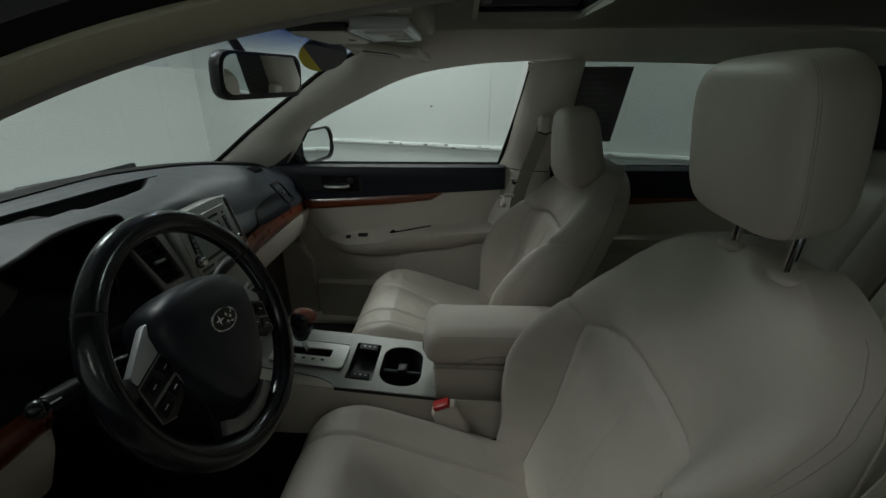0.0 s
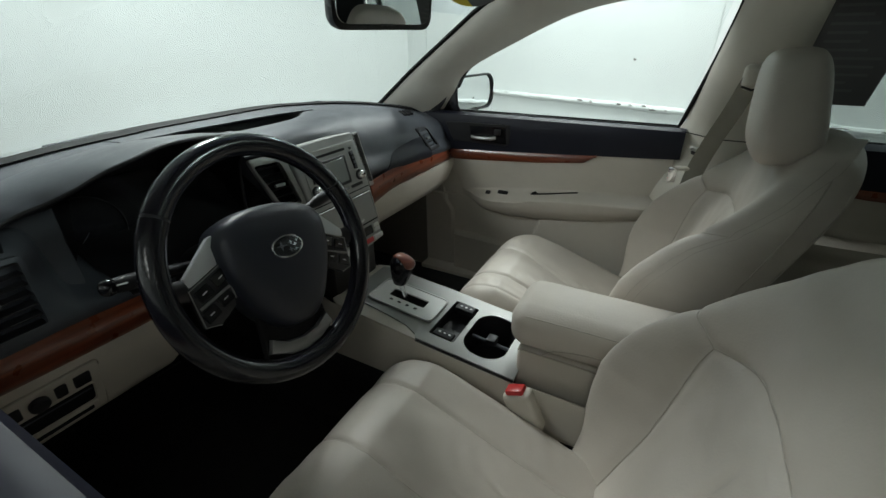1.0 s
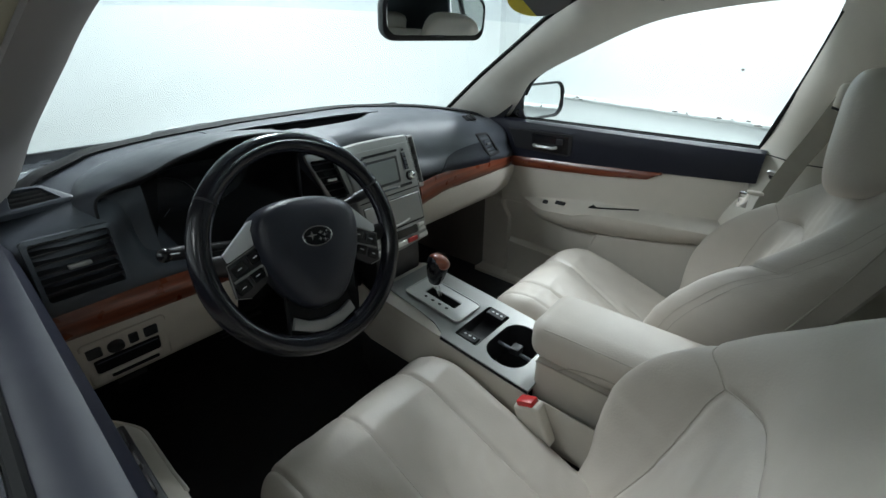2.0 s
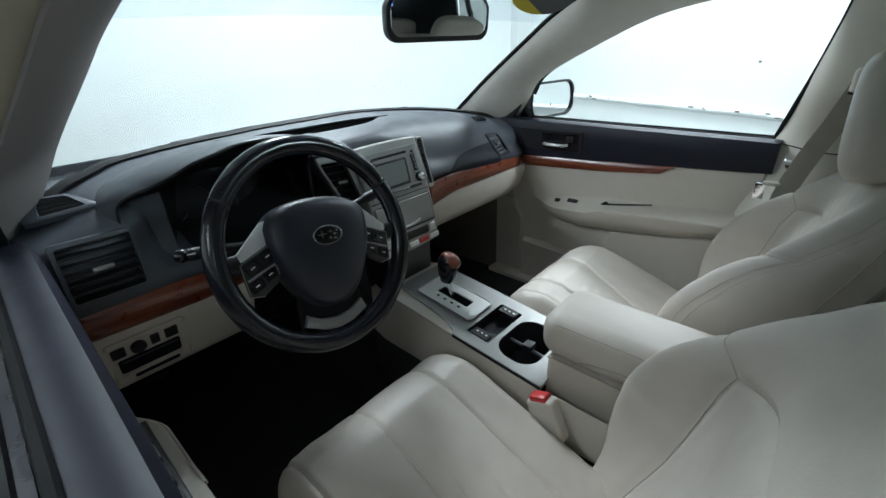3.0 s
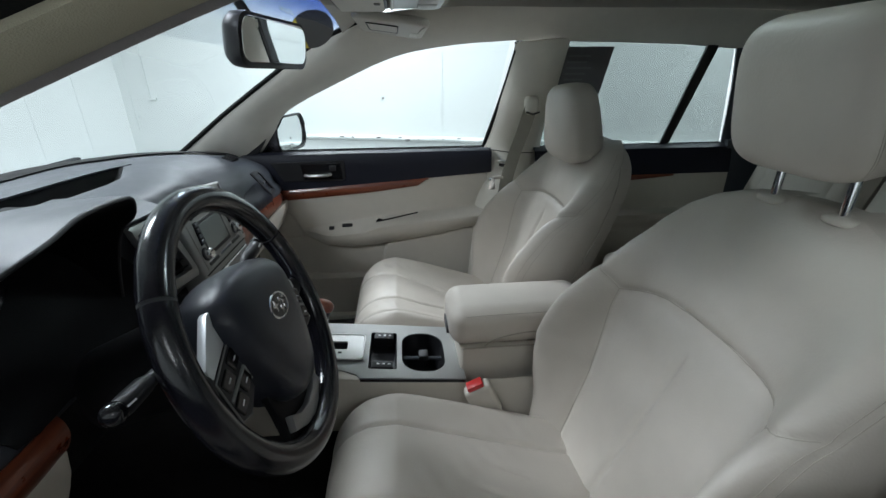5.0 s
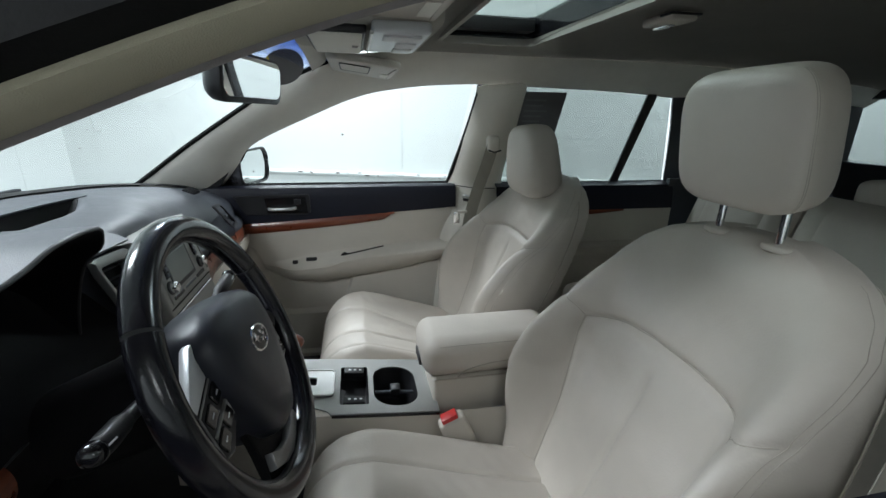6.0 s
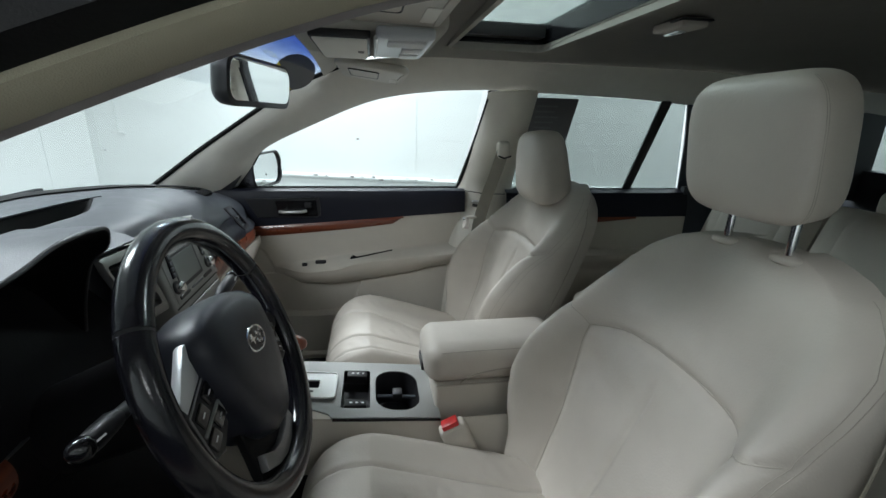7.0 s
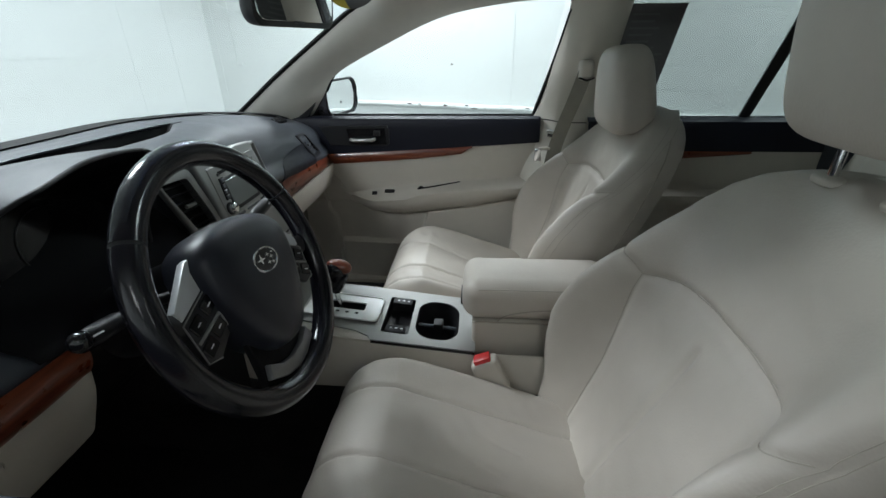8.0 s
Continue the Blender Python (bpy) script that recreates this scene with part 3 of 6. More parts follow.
def panel_x(y, z):
    """How far the beige door panel stands from the car's middle."""
    far = float(np.interp(y, [-0.5, -0.4, -0.28, -0.08, 0.044, 0.17, 0.22], [0.775, 0.768, 0.757, 0.742, 0.724, 0.705, 0.692]))
    near = float(np.interp(y, [-0.5, -0.4, -0.14, -0.075, -0.02, 0.087, 0.146, 0.20, 0.22], [0.745, 0.738, 0.718, 0.708, 0.690, 0.682, 0.685, 0.690, 0.690]))
    low = float(np.interp(y, [-0.5, -0.405, -0.296, -0.116, 0.009, 0.126, 0.204, 0.22], [0.692, 0.679, 0.654, 0.629, 0.616, 0.626, 0.665, 0.682]))
    bulge = 0.056 * float(smooth01((0.224 - y) / 0.13))
    x = 0.722
    if z > near:
        k = min(max((far - z) / max(far - near, 1e-3), 0), 1)
        x -= bulge * (0.35 * k + 0.65 * float(smooth01(k)))
    elif z > low:
        k = (near - z) / max(near - low, 1e-3)
        x -= bulge * (1 - 0.72 * k**2.2)
    else:
        x -= bulge * 0.18
    # seam between the armrest and the lower panels
    x += 0.007 * math.exp(-(((z - low) / 0.004) ** 2)) * float(smooth01((0.20 - y) / 0.03))
    if z < low:
        edge = float(np.interp(z, [0.33, 0.527, 0.622], [-0.03, -0.079, -0.107]))
        front = float(smooth01((y - edge) / 0.008))
        x += 0.012 * front
        lip = float(smooth01((0.500 - z) / 0.008)) * front
        x -= 0.034 * lip * float(smooth01((0.27 - y) / 0.02))
    # raised rim before the pocket
    if z < 0.66:
        x -= 0.012 * float(smooth01((y - 0.268 - 0.03 * smooth01((z - 0.58) / 0.06)) / 0.012))
    # crease from the wood's end down to the armrest's tip
    if z > 0.66:
        c = float(np.interp(z, [0.686, 0.75, 0.807], [0.218, 0.246, 0.316]))
        x += 0.004 * float(smooth01((y - c) / 0.006))
    return x


def front_door(s):
    who = "passenger's" if s > 0 else "driver's"
    state = "with its window closed" if s > 0 else "with its window wound down"
    d = thing("front_door", (s * 0.75, 0.0, 0.3), f"closed {who} door in ivory, charcoal and wood, {state}", "door", "front doors")
    ys = np.linspace(0.42, -0.52, 40)
    rows = []
    for y in ys:
        b = pad_bottom(y)
        prof = [(0.777, 0.960), (0.777, 0.982), (0.765, 0.988), (0.742, 0.988), (0.728, 0.983), (0.720, 0.970), (0.717, 0.94), (0.716, 0.5 * (0.94 + b)), (0.716, b)]
        rows.append([(s * (x + 0.012 * smooth01((y - 0.30) / 0.1)), y, z) for x, z in prof])
    part("upper_pad", slab(rows, -s * 0.006), PAD, d, "charcoal soft upper door pad")
    rows = []
    for y in np.linspace(0.315, -0.275, 44):
        t = pad_bottom(y) + 0.001
        h = float(np.interp(y, [-0.275, -0.235, -0.08, 0.315], [0.003, 0.027, 0.035, 0.041]))
        bow = float(np.interp(y, [0.27, 0.315], [0, 0.03]))
        rows.append([(s * (0.717 + (0.010 if s < 0 else 0) + bow - 0.007 * math.sin(math.pi * k)), y, t - h * k) for k in np.linspace(0, 1, 7)])
    part("wood_strip", slab(rows, -s * 0.006), WOOD, d, "glossy red-brown wood strip")
    rows = []
    for y in np.linspace(0.40, -0.505, 180):
        t = pad_bottom(y)
        if -0.275 < y < 0.315:
            t -= float(np.interp(y, [-0.275, -0.235, -0.08, 0.315], [0.003, 0.027, 0.035, 0.041])) - 0.001
        rows.append([(s * (panel_x(y, z) + (0.010 if s < 0 else 0)), y, z) for z in np.linspace(t, 0.33, 150)])
    part("door_panel", slab(rows, -s * 0.004), TRIM, d, "ivory moulded panel with armrest and map pocket")
    part("sill_strip", rbox((min(s * 0.66, s * 0.74), -0.42, 0.315), (max(s * 0.66, s * 0.74), 0.40, 0.335), 0.006), TRIM, d)
    # inner handle in its recess
    if s > 0:
        hb = prism([(0.30, 0.957), (0.04, 0.962), (0.035, 0.945), (0.035, 0.893), (0.05, 0.885), (0.262, 0.887)], 0.006, 0.002, 1, Matrix(((0, 0, s, s * 0.7115), (1, 0, 0, 0), (0, 1, 0, 0), (0, 0, 0, 1))))
        handle = part("handle_bezel", hb, BLACK, d, "black handle bezel")
        part("handle_cup", prism([(0.195, 0.950), (0.050, 0.953), (0.046, 0.893), (0.185, 0.895)], 0.004, 0.001, 1, Matrix(((0, 0, s, s * 0.7085), (1, 0, 0, 0), (0, 1, 0, 0), (0, 0, 0, 1)))), GLOSSBLACK, handle)
        part("handle_lever", tube([(s * 0.702, 0.180, 0.911), (s * 0.690, 0.165, 0.911), (s * 0.689, 0.10, 0.912), (s * 0.702, 0.086, 0.914)], 0.006, 8), SATIN, handle, "chrome handle lever")
        part("lock_button", rbox((min(s * 0.694, s * 0.705), 0.066, 0.926), (max(s * 0.694, s * 0.705), 0.09, 0.945), 0.002), BLACK, handle)
    # switches on the armrest
    for y, long in ((0.105, 0.020), (0.045, 0.040)):
        z = 0.702 + (0.008 if y < 0.1 else 0)
        A = frame_at((s * (panel_x(y, z) + (0.010 if s < 0 else 0)), y, z), (0, -s, 0), (s * 0.80, 0, 0.60))
        part("window_switch", prism(rounded(long, 0.016, 0.003), 0.005, 0.0015, 1, A), BLACK, d, "black window switch")
    rows = []
    for k in np.linspace(0, 1, 14):
        y = -0.066 - 0.165 * k
        lo = 0.724 + 0.025 * k
        hi = lo + 0.0025 + 0.011 * max(0, 1 - k / 0.16) * min(k / 0.03, 1)
        rows.append([(s * (panel_x(y, z) + (0.010 if s < 0 else 0) - 0.0025), y, z) for z in np.linspace(hi, lo - 0.0005, 5)])
    rim = [(y, float(np.interp(y, [-0.10, -0.075, -0.02, 0.087, 0.146, 0.20], [0.712, 0.708, 0.690, 0.682, 0.685, 0.690]))) for y in np.linspace(0.205, -0.085, 30)]
    part("armrest_edge", tube([(s * (panel_x(y, z) + (0.010 if s < 0 else 0) - 0.0005), y, z) for y, z in rim], 0.0032, 6), TRIM, d)
    part("pull_slot", slab(rows, -s * 0.002), MATT, d, "dark pull slot in the armrest")
    # corner piece ahead of the window
    sail = [(0.352, 0.98), (0.44, 0.975), (0.40, 1.045), (0.30, 1.085), (0.285, 1.075)]
    part("corner_cover", prism(sail, 0.012, 0.003, 2, Matrix(((0, 0, s, s * 0.745), (1, 0, 0, 0), (0, 1, 0, 0), (0, 0, 0, 1))) @ Matrix.Shear("XZ", 4, (0, 0))), BLACK, d, "black corner cover")
    # glass channel and outer skin
    part("inner_seal", tube([(s * 0.780, y, 0.984) for y in np.linspace(0.40, -0.52, 12)], 0.006, 6), RUBBER, d, "black rubber seal")
    rows = []
    for y in np.linspace(0.46, -0.60, 14):
        rows.append([(s * x, y, z) for x, z in ((0.786, 0.95), (0.787, 0.984), (0.797, 0.986), (0.806, 0.980), (0.83, 0.955), (0.865, 0.88), (0.885, 0.75), (0.885, 0.55), (0.86, 0.32))])
    part("outer_skin", slab(rows, s * 0.006), PAINT, d, "graphite painted door skin")
    part("outer_seal", tube([(s * 0.801, y, 0.987) for y in np.linspace(0.44, -0.58, 12)], 0.005, 6), GLOSSBLACK, d, "black window trim")
    if s < 0:
        for k in range(4):
            part("window_switch", rbox((-0.722, 0.02 - 0.055 * k, 0.735), (-0.704, 0.055 - 0.055 * k, 0.752), 0.003), BLACK, d, "black window switch")
        part("switch_panel", rbox((-0.728, -0.19, 0.722), (-0.698, 0.075, 0.741), 0.004), BLACK, d)
    return d


front_door(1)
front_door(-1)


def rear_door(s):
    d = thing("rear_door", (s * 0.75, -1.05, 0.3), "closed rear door with charcoal top and ivory lower panel", "door", "rear doors")
    rows = [[(s * x, y, z) for x, z in ((0.78, 0.96), (0.778, 0.982), (0.75, 0.986), (0.722, 0.975), (0.71, 0.93), (0.705, 0.875))] for y in np.linspace(-0.69, -1.50, 14)]
    part("upper_pad", slab(rows, -s * 0.006), PAD, d, "charcoal soft upper door pad")
    rows = []
    for y in np.linspace(-0.69, -1.50, 30):
        rows.append([(s * (0.708 - 0.05 * smooth01((0.74 - z) / 0.02) * (1 - 0.7 * smooth01((0.70 - z) / 0.05)) * smooth01((y + 1.42) / 0.1)), y, z) for z in np.linspace(0.876, 0.33, 40)])
    part("door_panel", slab(rows, -s * 0.004), TRIM, d)
    part("wood_strip", slab([[(s * (0.702 - 0.005 * math.sin(math.pi * k)), y, 0.876 - 0.028 * k * (1 - 0.8 * abs(y + 1.0) / 0.3)) for k in np.linspace(0, 1, 5)] for y in np.linspace(-0.74, -1.26, 16)], -s * 0.005), WOOD, d, "glossy wood strip")
    rows = [[(s * x, y, z) for x, z in ((0.797, 0.984), (0.806, 0.980), (0.83, 0.955), (0.865, 0.88), (0.885, 0.75), (0.885, 0.55), (0.86, 0.32))] for y in np.linspace(-0.605, -1.7, 14)]
    part("outer_skin", slab(rows, s * 0.006), PAINT, d)


rear_door(1)
rear_door(-1)


# ---------------------------------------------------------------- seats
SWELL_Z = np.linspace(0.38, 1.10, 145)
SWELL = np.interp(SWELL_Z, [0.43, 0.58, 0.65, 0.71, 0.78, 0.83, 0.87, 0.91, 0.96, 1.0], [0.04, 0.082, 0.116, 0.136, 0.136, 0.118, 0.094, 0.062, 0.022, 0.0])
SWELL = np.convolve(np.pad(SWELL, 8, "edge"), np.ones(17) / 17, "valid")  # how far the side bolsters stand forward, by height
BACK_Z = [0.43, 0.58, 0.66, 0.72, 0.78, 0.86, 0.93, 0.98, 1.015, 1.04, 1.056, 1.066, 1.07]


def front_seat(name, cx, dy, dz, hoff, lift, label, qx, qy, J, lanes, low, wide):
    st = thing(name, (cx, dy - 0.3, 0.27), label, "car seat", "front seats")

    def yc(z):
        return -0.563 - 0.42 * (z - 0.64) + qy

    def W(z):
        return float(np.interp(z, BACK_Z, wide))

    u, v = J
    arch = [(-u, v), (-0.10, v + 0.015), (0.0, v + 0.020), (0.10, v + 0.015), J]
    bol = [J, (u - 0.003, v - 0.05), (u - 0.014, v - 0.13), (u - 0.028, v - 0.21), (u - 0.046, v - 0.362)]
    shoulder = [J, (u + 0.017, v + 0.018), (u + 0.038, v + 0.030), (u + 0.058, v + 0.038)]
    flip = lambda line: [(-x, z) for x, z in line]
    seams = [arch, bol, flip(bol), shoulder, flip(shoulder)]

    def front(x, z, lines=True):
        """Front of the backrest at x from its middle and height z (arrays)."""
        w = np.interp(z, BACK_Z, wide)
        a = np.abs(x) / w
        b = np.interp(z, SWELL_Z, SWELL)
        y = b * np.exp(-(((a - 0.88) / 0.20) ** 2))
        e = np.clip((a - 0.82) / 0.18, 0, 1)
        y = y - (0.055 + 0.5 * b) * (1 - np.sqrt(np.maximum(0, 1 - e * e * 0.995)))
        k = np.clip((z - 0.965) / 0.105, 0, 1)
        y = y - 0.058 * (1 - np.sqrt(np.maximum(0, 1 - k * k * 0.99)))
        if lines:
            d = to_lines(x, z, seams)
            y = y - 0.0090 * np.exp(-((d / 0.0068) ** 2)) + 0.004 * smooth01(d / 0.05)
            y = y - 0.005 * np.exp(-(((a - np.interp(z, [0.56, 0.86, 0.97], [0.934, 0.944, 0.981])) / 0.010) ** 2)) * smooth01((1.0 - z) / 0.05)
            y = y - 0.0068 * np.exp(-((x / 0.0085) ** 2)) * smooth01((v - 0.004 - z) / 0.05)
            y = y + smooth01(d / 0.04) * 0.0012 * np.sin(52 * (z + 0.4 * x) + 30 * qx) * np.sin(27 * x - 11 * z + 12 * qx) + 0.0006 * np.sin(140 * (z - 0.5 * x)) * smooth01((np.sin(19 * z + 15 * x + 7 * qx) - 0.1) / 0.6)
        return -0.563 - 0.42 * (z - 0.64) + qy + y

    nf, nb = 150, 26
    zs = np.r_[np.linspace(0.43, 1.03, 115), np.linspace(1.034, 1.07, 12)]
    rings = []
    for z in zs:
        w = W(z)
        uu = np.sin(np.linspace(-math.pi / 2, math.pi / 2, nf)) * 0.35 + np.linspace(-1, 1, nf) * 0.65
        fx = uu * w
        fy = front(fx, np.full(nf, z))
        k = np.clip((z - 0.965) / 0.105, 0, 1)
        ub = np.linspace(1, -1, nb)[1:-1]
        thick = 0.125 - 0.05 * (1 - math.sqrt(max(0, 1 - k * k * 0.99)))
        by = yc(z) - thick + 0.045 * np.abs(ub) ** 5
        rings.append([Vector((qx + a, b, z + dz)) for a, b in zip(fx, fy)] + [Vector((qx + a * w, b, z + dz)) for a, b in zip(ub, by)])
    back = part("backrest", loft(rings), LEATHER, st, "ivory leather backrest with stitched bolsters")
    for line in seams:
        p = np.array([tuple(q)[:2] for q in cr([(*q, 0) for q in line], 40)])
        y = front(p[:, 0], p[:, 1])
        part("seam", tube([(qx + a, b + 0.0008, c + dz) for (a, c), b in zip(p, y)], 0.0010, 5), THREAD, back)
    for sg in (-1, 1):
        for off in (0.0, 0.018):
            zz = np.linspace(0.56, 1.045, 90)
            xx = np.array([W(z) * (float(np.interp(z, [0.56, 0.86, 0.97, 1.045], [0.925, 0.935, 0.972, 0.985])) + off) * sg for z in zz])
            part("side_stitching", tube([(qx + a, b + 0.0006, c + dz) for a, b, c in zip(xx, front(xx, zz) + 0.0006, zz)], 0.0006, 4), THREAD, back)

        zz = np.linspace(0.52, 1.02, 50)
        part("panel_seam", tube([(qx + sg * (W(z) + 0.0002), yc(z) - 0.052, z + dz) for z in zz], 0.0016, 5), THREAD, back, "seam before the back shell")

    # cushion
    def top(x, y):
        k = np.clip((y + 0.145) / 0.115, 0, 1)
        f = np.sqrt(np.maximum(0, 1 - k * k * 0.995))
        w = 0.172 + 0.058 * f
        a = np.abs(x) / w
        z = 0.505 - low + 0.130 * f - 0.33 * np.maximum(0, -0.17 - y)
        z = z + 0.012 * np.exp(-(((a - 0.86) / 0.16) ** 2)) * smooth01((-0.10 - y) / 0.15)
        e = np.clip((a - 0.80) / 0.20, 0, 1)
        z = z - 0.070 * (1 - np.sqrt(np.maximum(0, 1 - e * e * 0.995)))
        d = np.min([np.abs(x - lane(y, k)) for k in range(3)], axis=0)
        z = z - 0.0055 * np.exp(-((d / 0.0050) ** 2)) + 0.0030 * smooth01(d / 0.05)
        z = z + 0.0011 * np.sin(70 * (x + 0.35 * y + cx)) * np.sin(31 * y + 9 * x + 40 * cx) + 0.0006 * np.sin(150 * (x * 0.6 - y) + 5 * cx) * smooth01((np.sin(17 * y + 23 * x + 3 * cx) - 0.2) / 0.6)
        for fx, fy0, fy1 in ((-0.02, -0.40, -0.30), (0.035, -0.43, -0.34), (-0.085, -0.42, -0.33)):
            z = z - 0.0035 * np.exp(-(((x - fx - 0.25 * (y - fy0)) / 0.006) ** 2)) * smooth01((y - fy0) / 0.03) * smooth01((fy1 - y) / 0.05)
        return z

    def lane(y, k):
        return lanes[k][0] + (lanes[k][1] - lanes[k][0]) * np.clip((-0.04 - y) / 0.36, 0, 1.2)

    rings = []
    ysc = np.r_[-0.0315, -0.033, -0.036, np.linspace(-0.04, -0.145, 24), np.linspace(-0.15, -0.54, 66)]
    for y in ysc:
        k = np.clip((y + 0.145) / 0.115, 0, 1)
        f = math.sqrt(max(0, 1 - k * k * 0.995))
        w = 0.172 + 0.058 * f
        u = np.linspace(-1, 1, 150)
        tx = u * w
        tz = top(tx, np.full(150, y))
        ub = np.linspace(1, -1, 16)[1:-1]
        bz = 0.475 - 0.10 * f + 0.03 * np.abs(ub) ** 4
        rings.append([Vector((cx + a, y + dy, b + dz)) for a, b in zip(tx, tz)] + [Vector((cx + a * w * 0.98, y + dy, b + dz)) for a, b in zip(ub, bz)])
    cush = part("seat_cushion", loft(rings), LEATHER, st, "ivory leather cushion with lengthwise seams")
    for k in range(3):
        yy = np.linspace(-0.036, -0.50, 60)
        xx = np.array([lane(y, k) for y in yy])
        part("seam", tube([(cx + a, b + dy, c + dz - 0.0002) for a, b, c in zip(xx, yy, top(xx, yy))], 0.0008, 5), THREAD, cush)
    # base, side covers, rails
    part("seat_base", rbox((cx - 0.215, -0.54 + dy, 0.34), (cx + 0.215, -0.08 + dy, 0.40 + dz), 0.02, 3), BLACK, st)
    for sg in (-1, 1):
        part("side_cover", rbox((cx + sg * 0.222 - 0.016, -0.62 + dy, 0.38), (cx + sg * 0.222 + 0.016, -0.14 + dy, 0.50 + dz), 0.016, 3), TRIM, st, "ivory plastic side cover")
        part("seat_rail", rbox((cx + sg * 0.19 - 0.02, -0.62 + dy, 0.29), (cx + sg * 0.19 + 0.02, 0.0 + dy, 0.345), 0.005), BLACK, st)
    # headrest
    hx, hy = hoff
    hz = (1.125 if lift > 0.05 else 1.118) + lift + dz
    lean = pose(0, 0, 0, -8)
    half = (0.122, 0.059, 0.108) if lift < 0.05 else (0.122, 0.055, 0.106)
    head = part("headrest", egg((hx, hy + 0.026, hz), half, 0.46, 0.50, 40, lean, 0.14, 0.13 if lift < 0.05 else 0.0), LEATHER, st, "rounded ivory leather headrest")
    for sg in (-1, 1) if lift > 0.05 else ():
        for ang in (0.30, 0.36):
            line = []
            for a in np.linspace(-1.0, 1.0, 40):
                f, z = math.cos(a) ** 0.46, half[2] * math.copysign(abs(math.sin(a)) ** 0.46, a)
                x, y = half[0] * f * math.cos(ang) ** 0.50, half[1] * f * math.sin(ang) ** 0.50
                x *= (1 - 0.14 * ((1 - y / half[1]) / 2) ** 1.6) * (1 - 0.035 * max(0, z / half[2]) ** 2)
                line.append(Vector((hx, hy + 0.026, hz)) + (lean @ (Vector((sg * x, y, z)) * 1.002)))
            part("stitching", tube(line, 0.0004, 4), THREAD, head)
    for sg in (-1, 1):
        a = Vector((hx + sg * 0.058, hy - 0.002, 1.03 + dz - (0.012 if lift > 0.05 else 0)))
        b = Vector((hx + sg * 0.058, hy - 0.006, hz - 0.06))
        part("headrest_post", tube([a, a.lerp(b, 0.5), b], 0.0066, 14), CHROME, st, "chrome headrest post")
        part("post_collar", egg((hx + sg * 0.058, hy - 0.002, 1.058 + dz + (0.003 if lift > 0.05 else 0)), (0.024, 0.017, 0.007), 0.6, 0.8, 10), TRIM, st, "ivory plastic collar")
    return st


front_seat("driver_seat", -0.364, 0.028, 0.0, (-0.335, -0.772), 0.098, "ivory leather driver's seat with raised headrest", -0.342, 0.0, (0.188, 0.842), ((0.124, 0.118), (-0.034, -0.046), (-0.186, -0.186)), 0.015, [0.21, 0.242, 0.266, 0.277, 0.278, 0.268, 0.256, 0.242, 0.217, 0.183, 0.143, 0.095, 0.05])
front_seat("passenger_seat", 0.368, 0.030, 0.0, (0.376, -0.712), 0.0, "ivory leather passenger seat with lowered headrest", 0.376, 0.024, (0.182, 0.866), ((0.105, 0.0), (-0.095, -0.105), (-0.178, -0.182)), 0.015, [0.21, 0.238, 0.254, 0.263, 0.265, 0.260, 0.250, 0.232, 0.205, 0.172, 0.135, 0.09, 0.05])


def rear_bench():
    st = thing("rear_bench", (0, -1.4, 0.27), "ivory leather rear bench in the shade", "car seat")
    for n, (x0, x1) in enumerate(((-0.66, -0.22), (-0.21, 0.21), (0.22, 0.66))):
        rings = []
        for k in np.linspace(0, 1, 26):
            z = 0.55 + 0.47 * k
            r = math.sqrt(max(0, 1 - max(0, (k - 0.85) / 0.15) ** 2 * 0.98))
            y = -1.46 - 0.16 * k
            u = np.linspace(-1, 1, 30)
            xm, w = (x0 + x1) / 2, (x1 - x0) / 2 * (0.9 + 0.1 * r)
            fr = [Vector((xm + w * a, y + 0.05 * r * (1 - abs(a) ** 6) - 0.008 * math.exp(-(((abs(a) - 0.6) / 0.04) ** 2)), z)) for a in u]
            bk = [Vector((xm + w * a, y - 0.07 * r, z)) for a in u[::-1][1:-1]]
            rings.append(fr + bk)
        part("backrest", loft(rings), LEATHER, st)
        part("headrest", egg(((x0 + x1) / 2, -1.68, 1.04), (0.12, 0.05, 0.05), 0.5, 0.4, 16), LEATHER, st)
    part("seat_cushion", egg((0, -1.22, 0.50), (0.67, 0.27, 0.10), 0.35, 0.25, 24), LEATHER, st)


rear_bench()


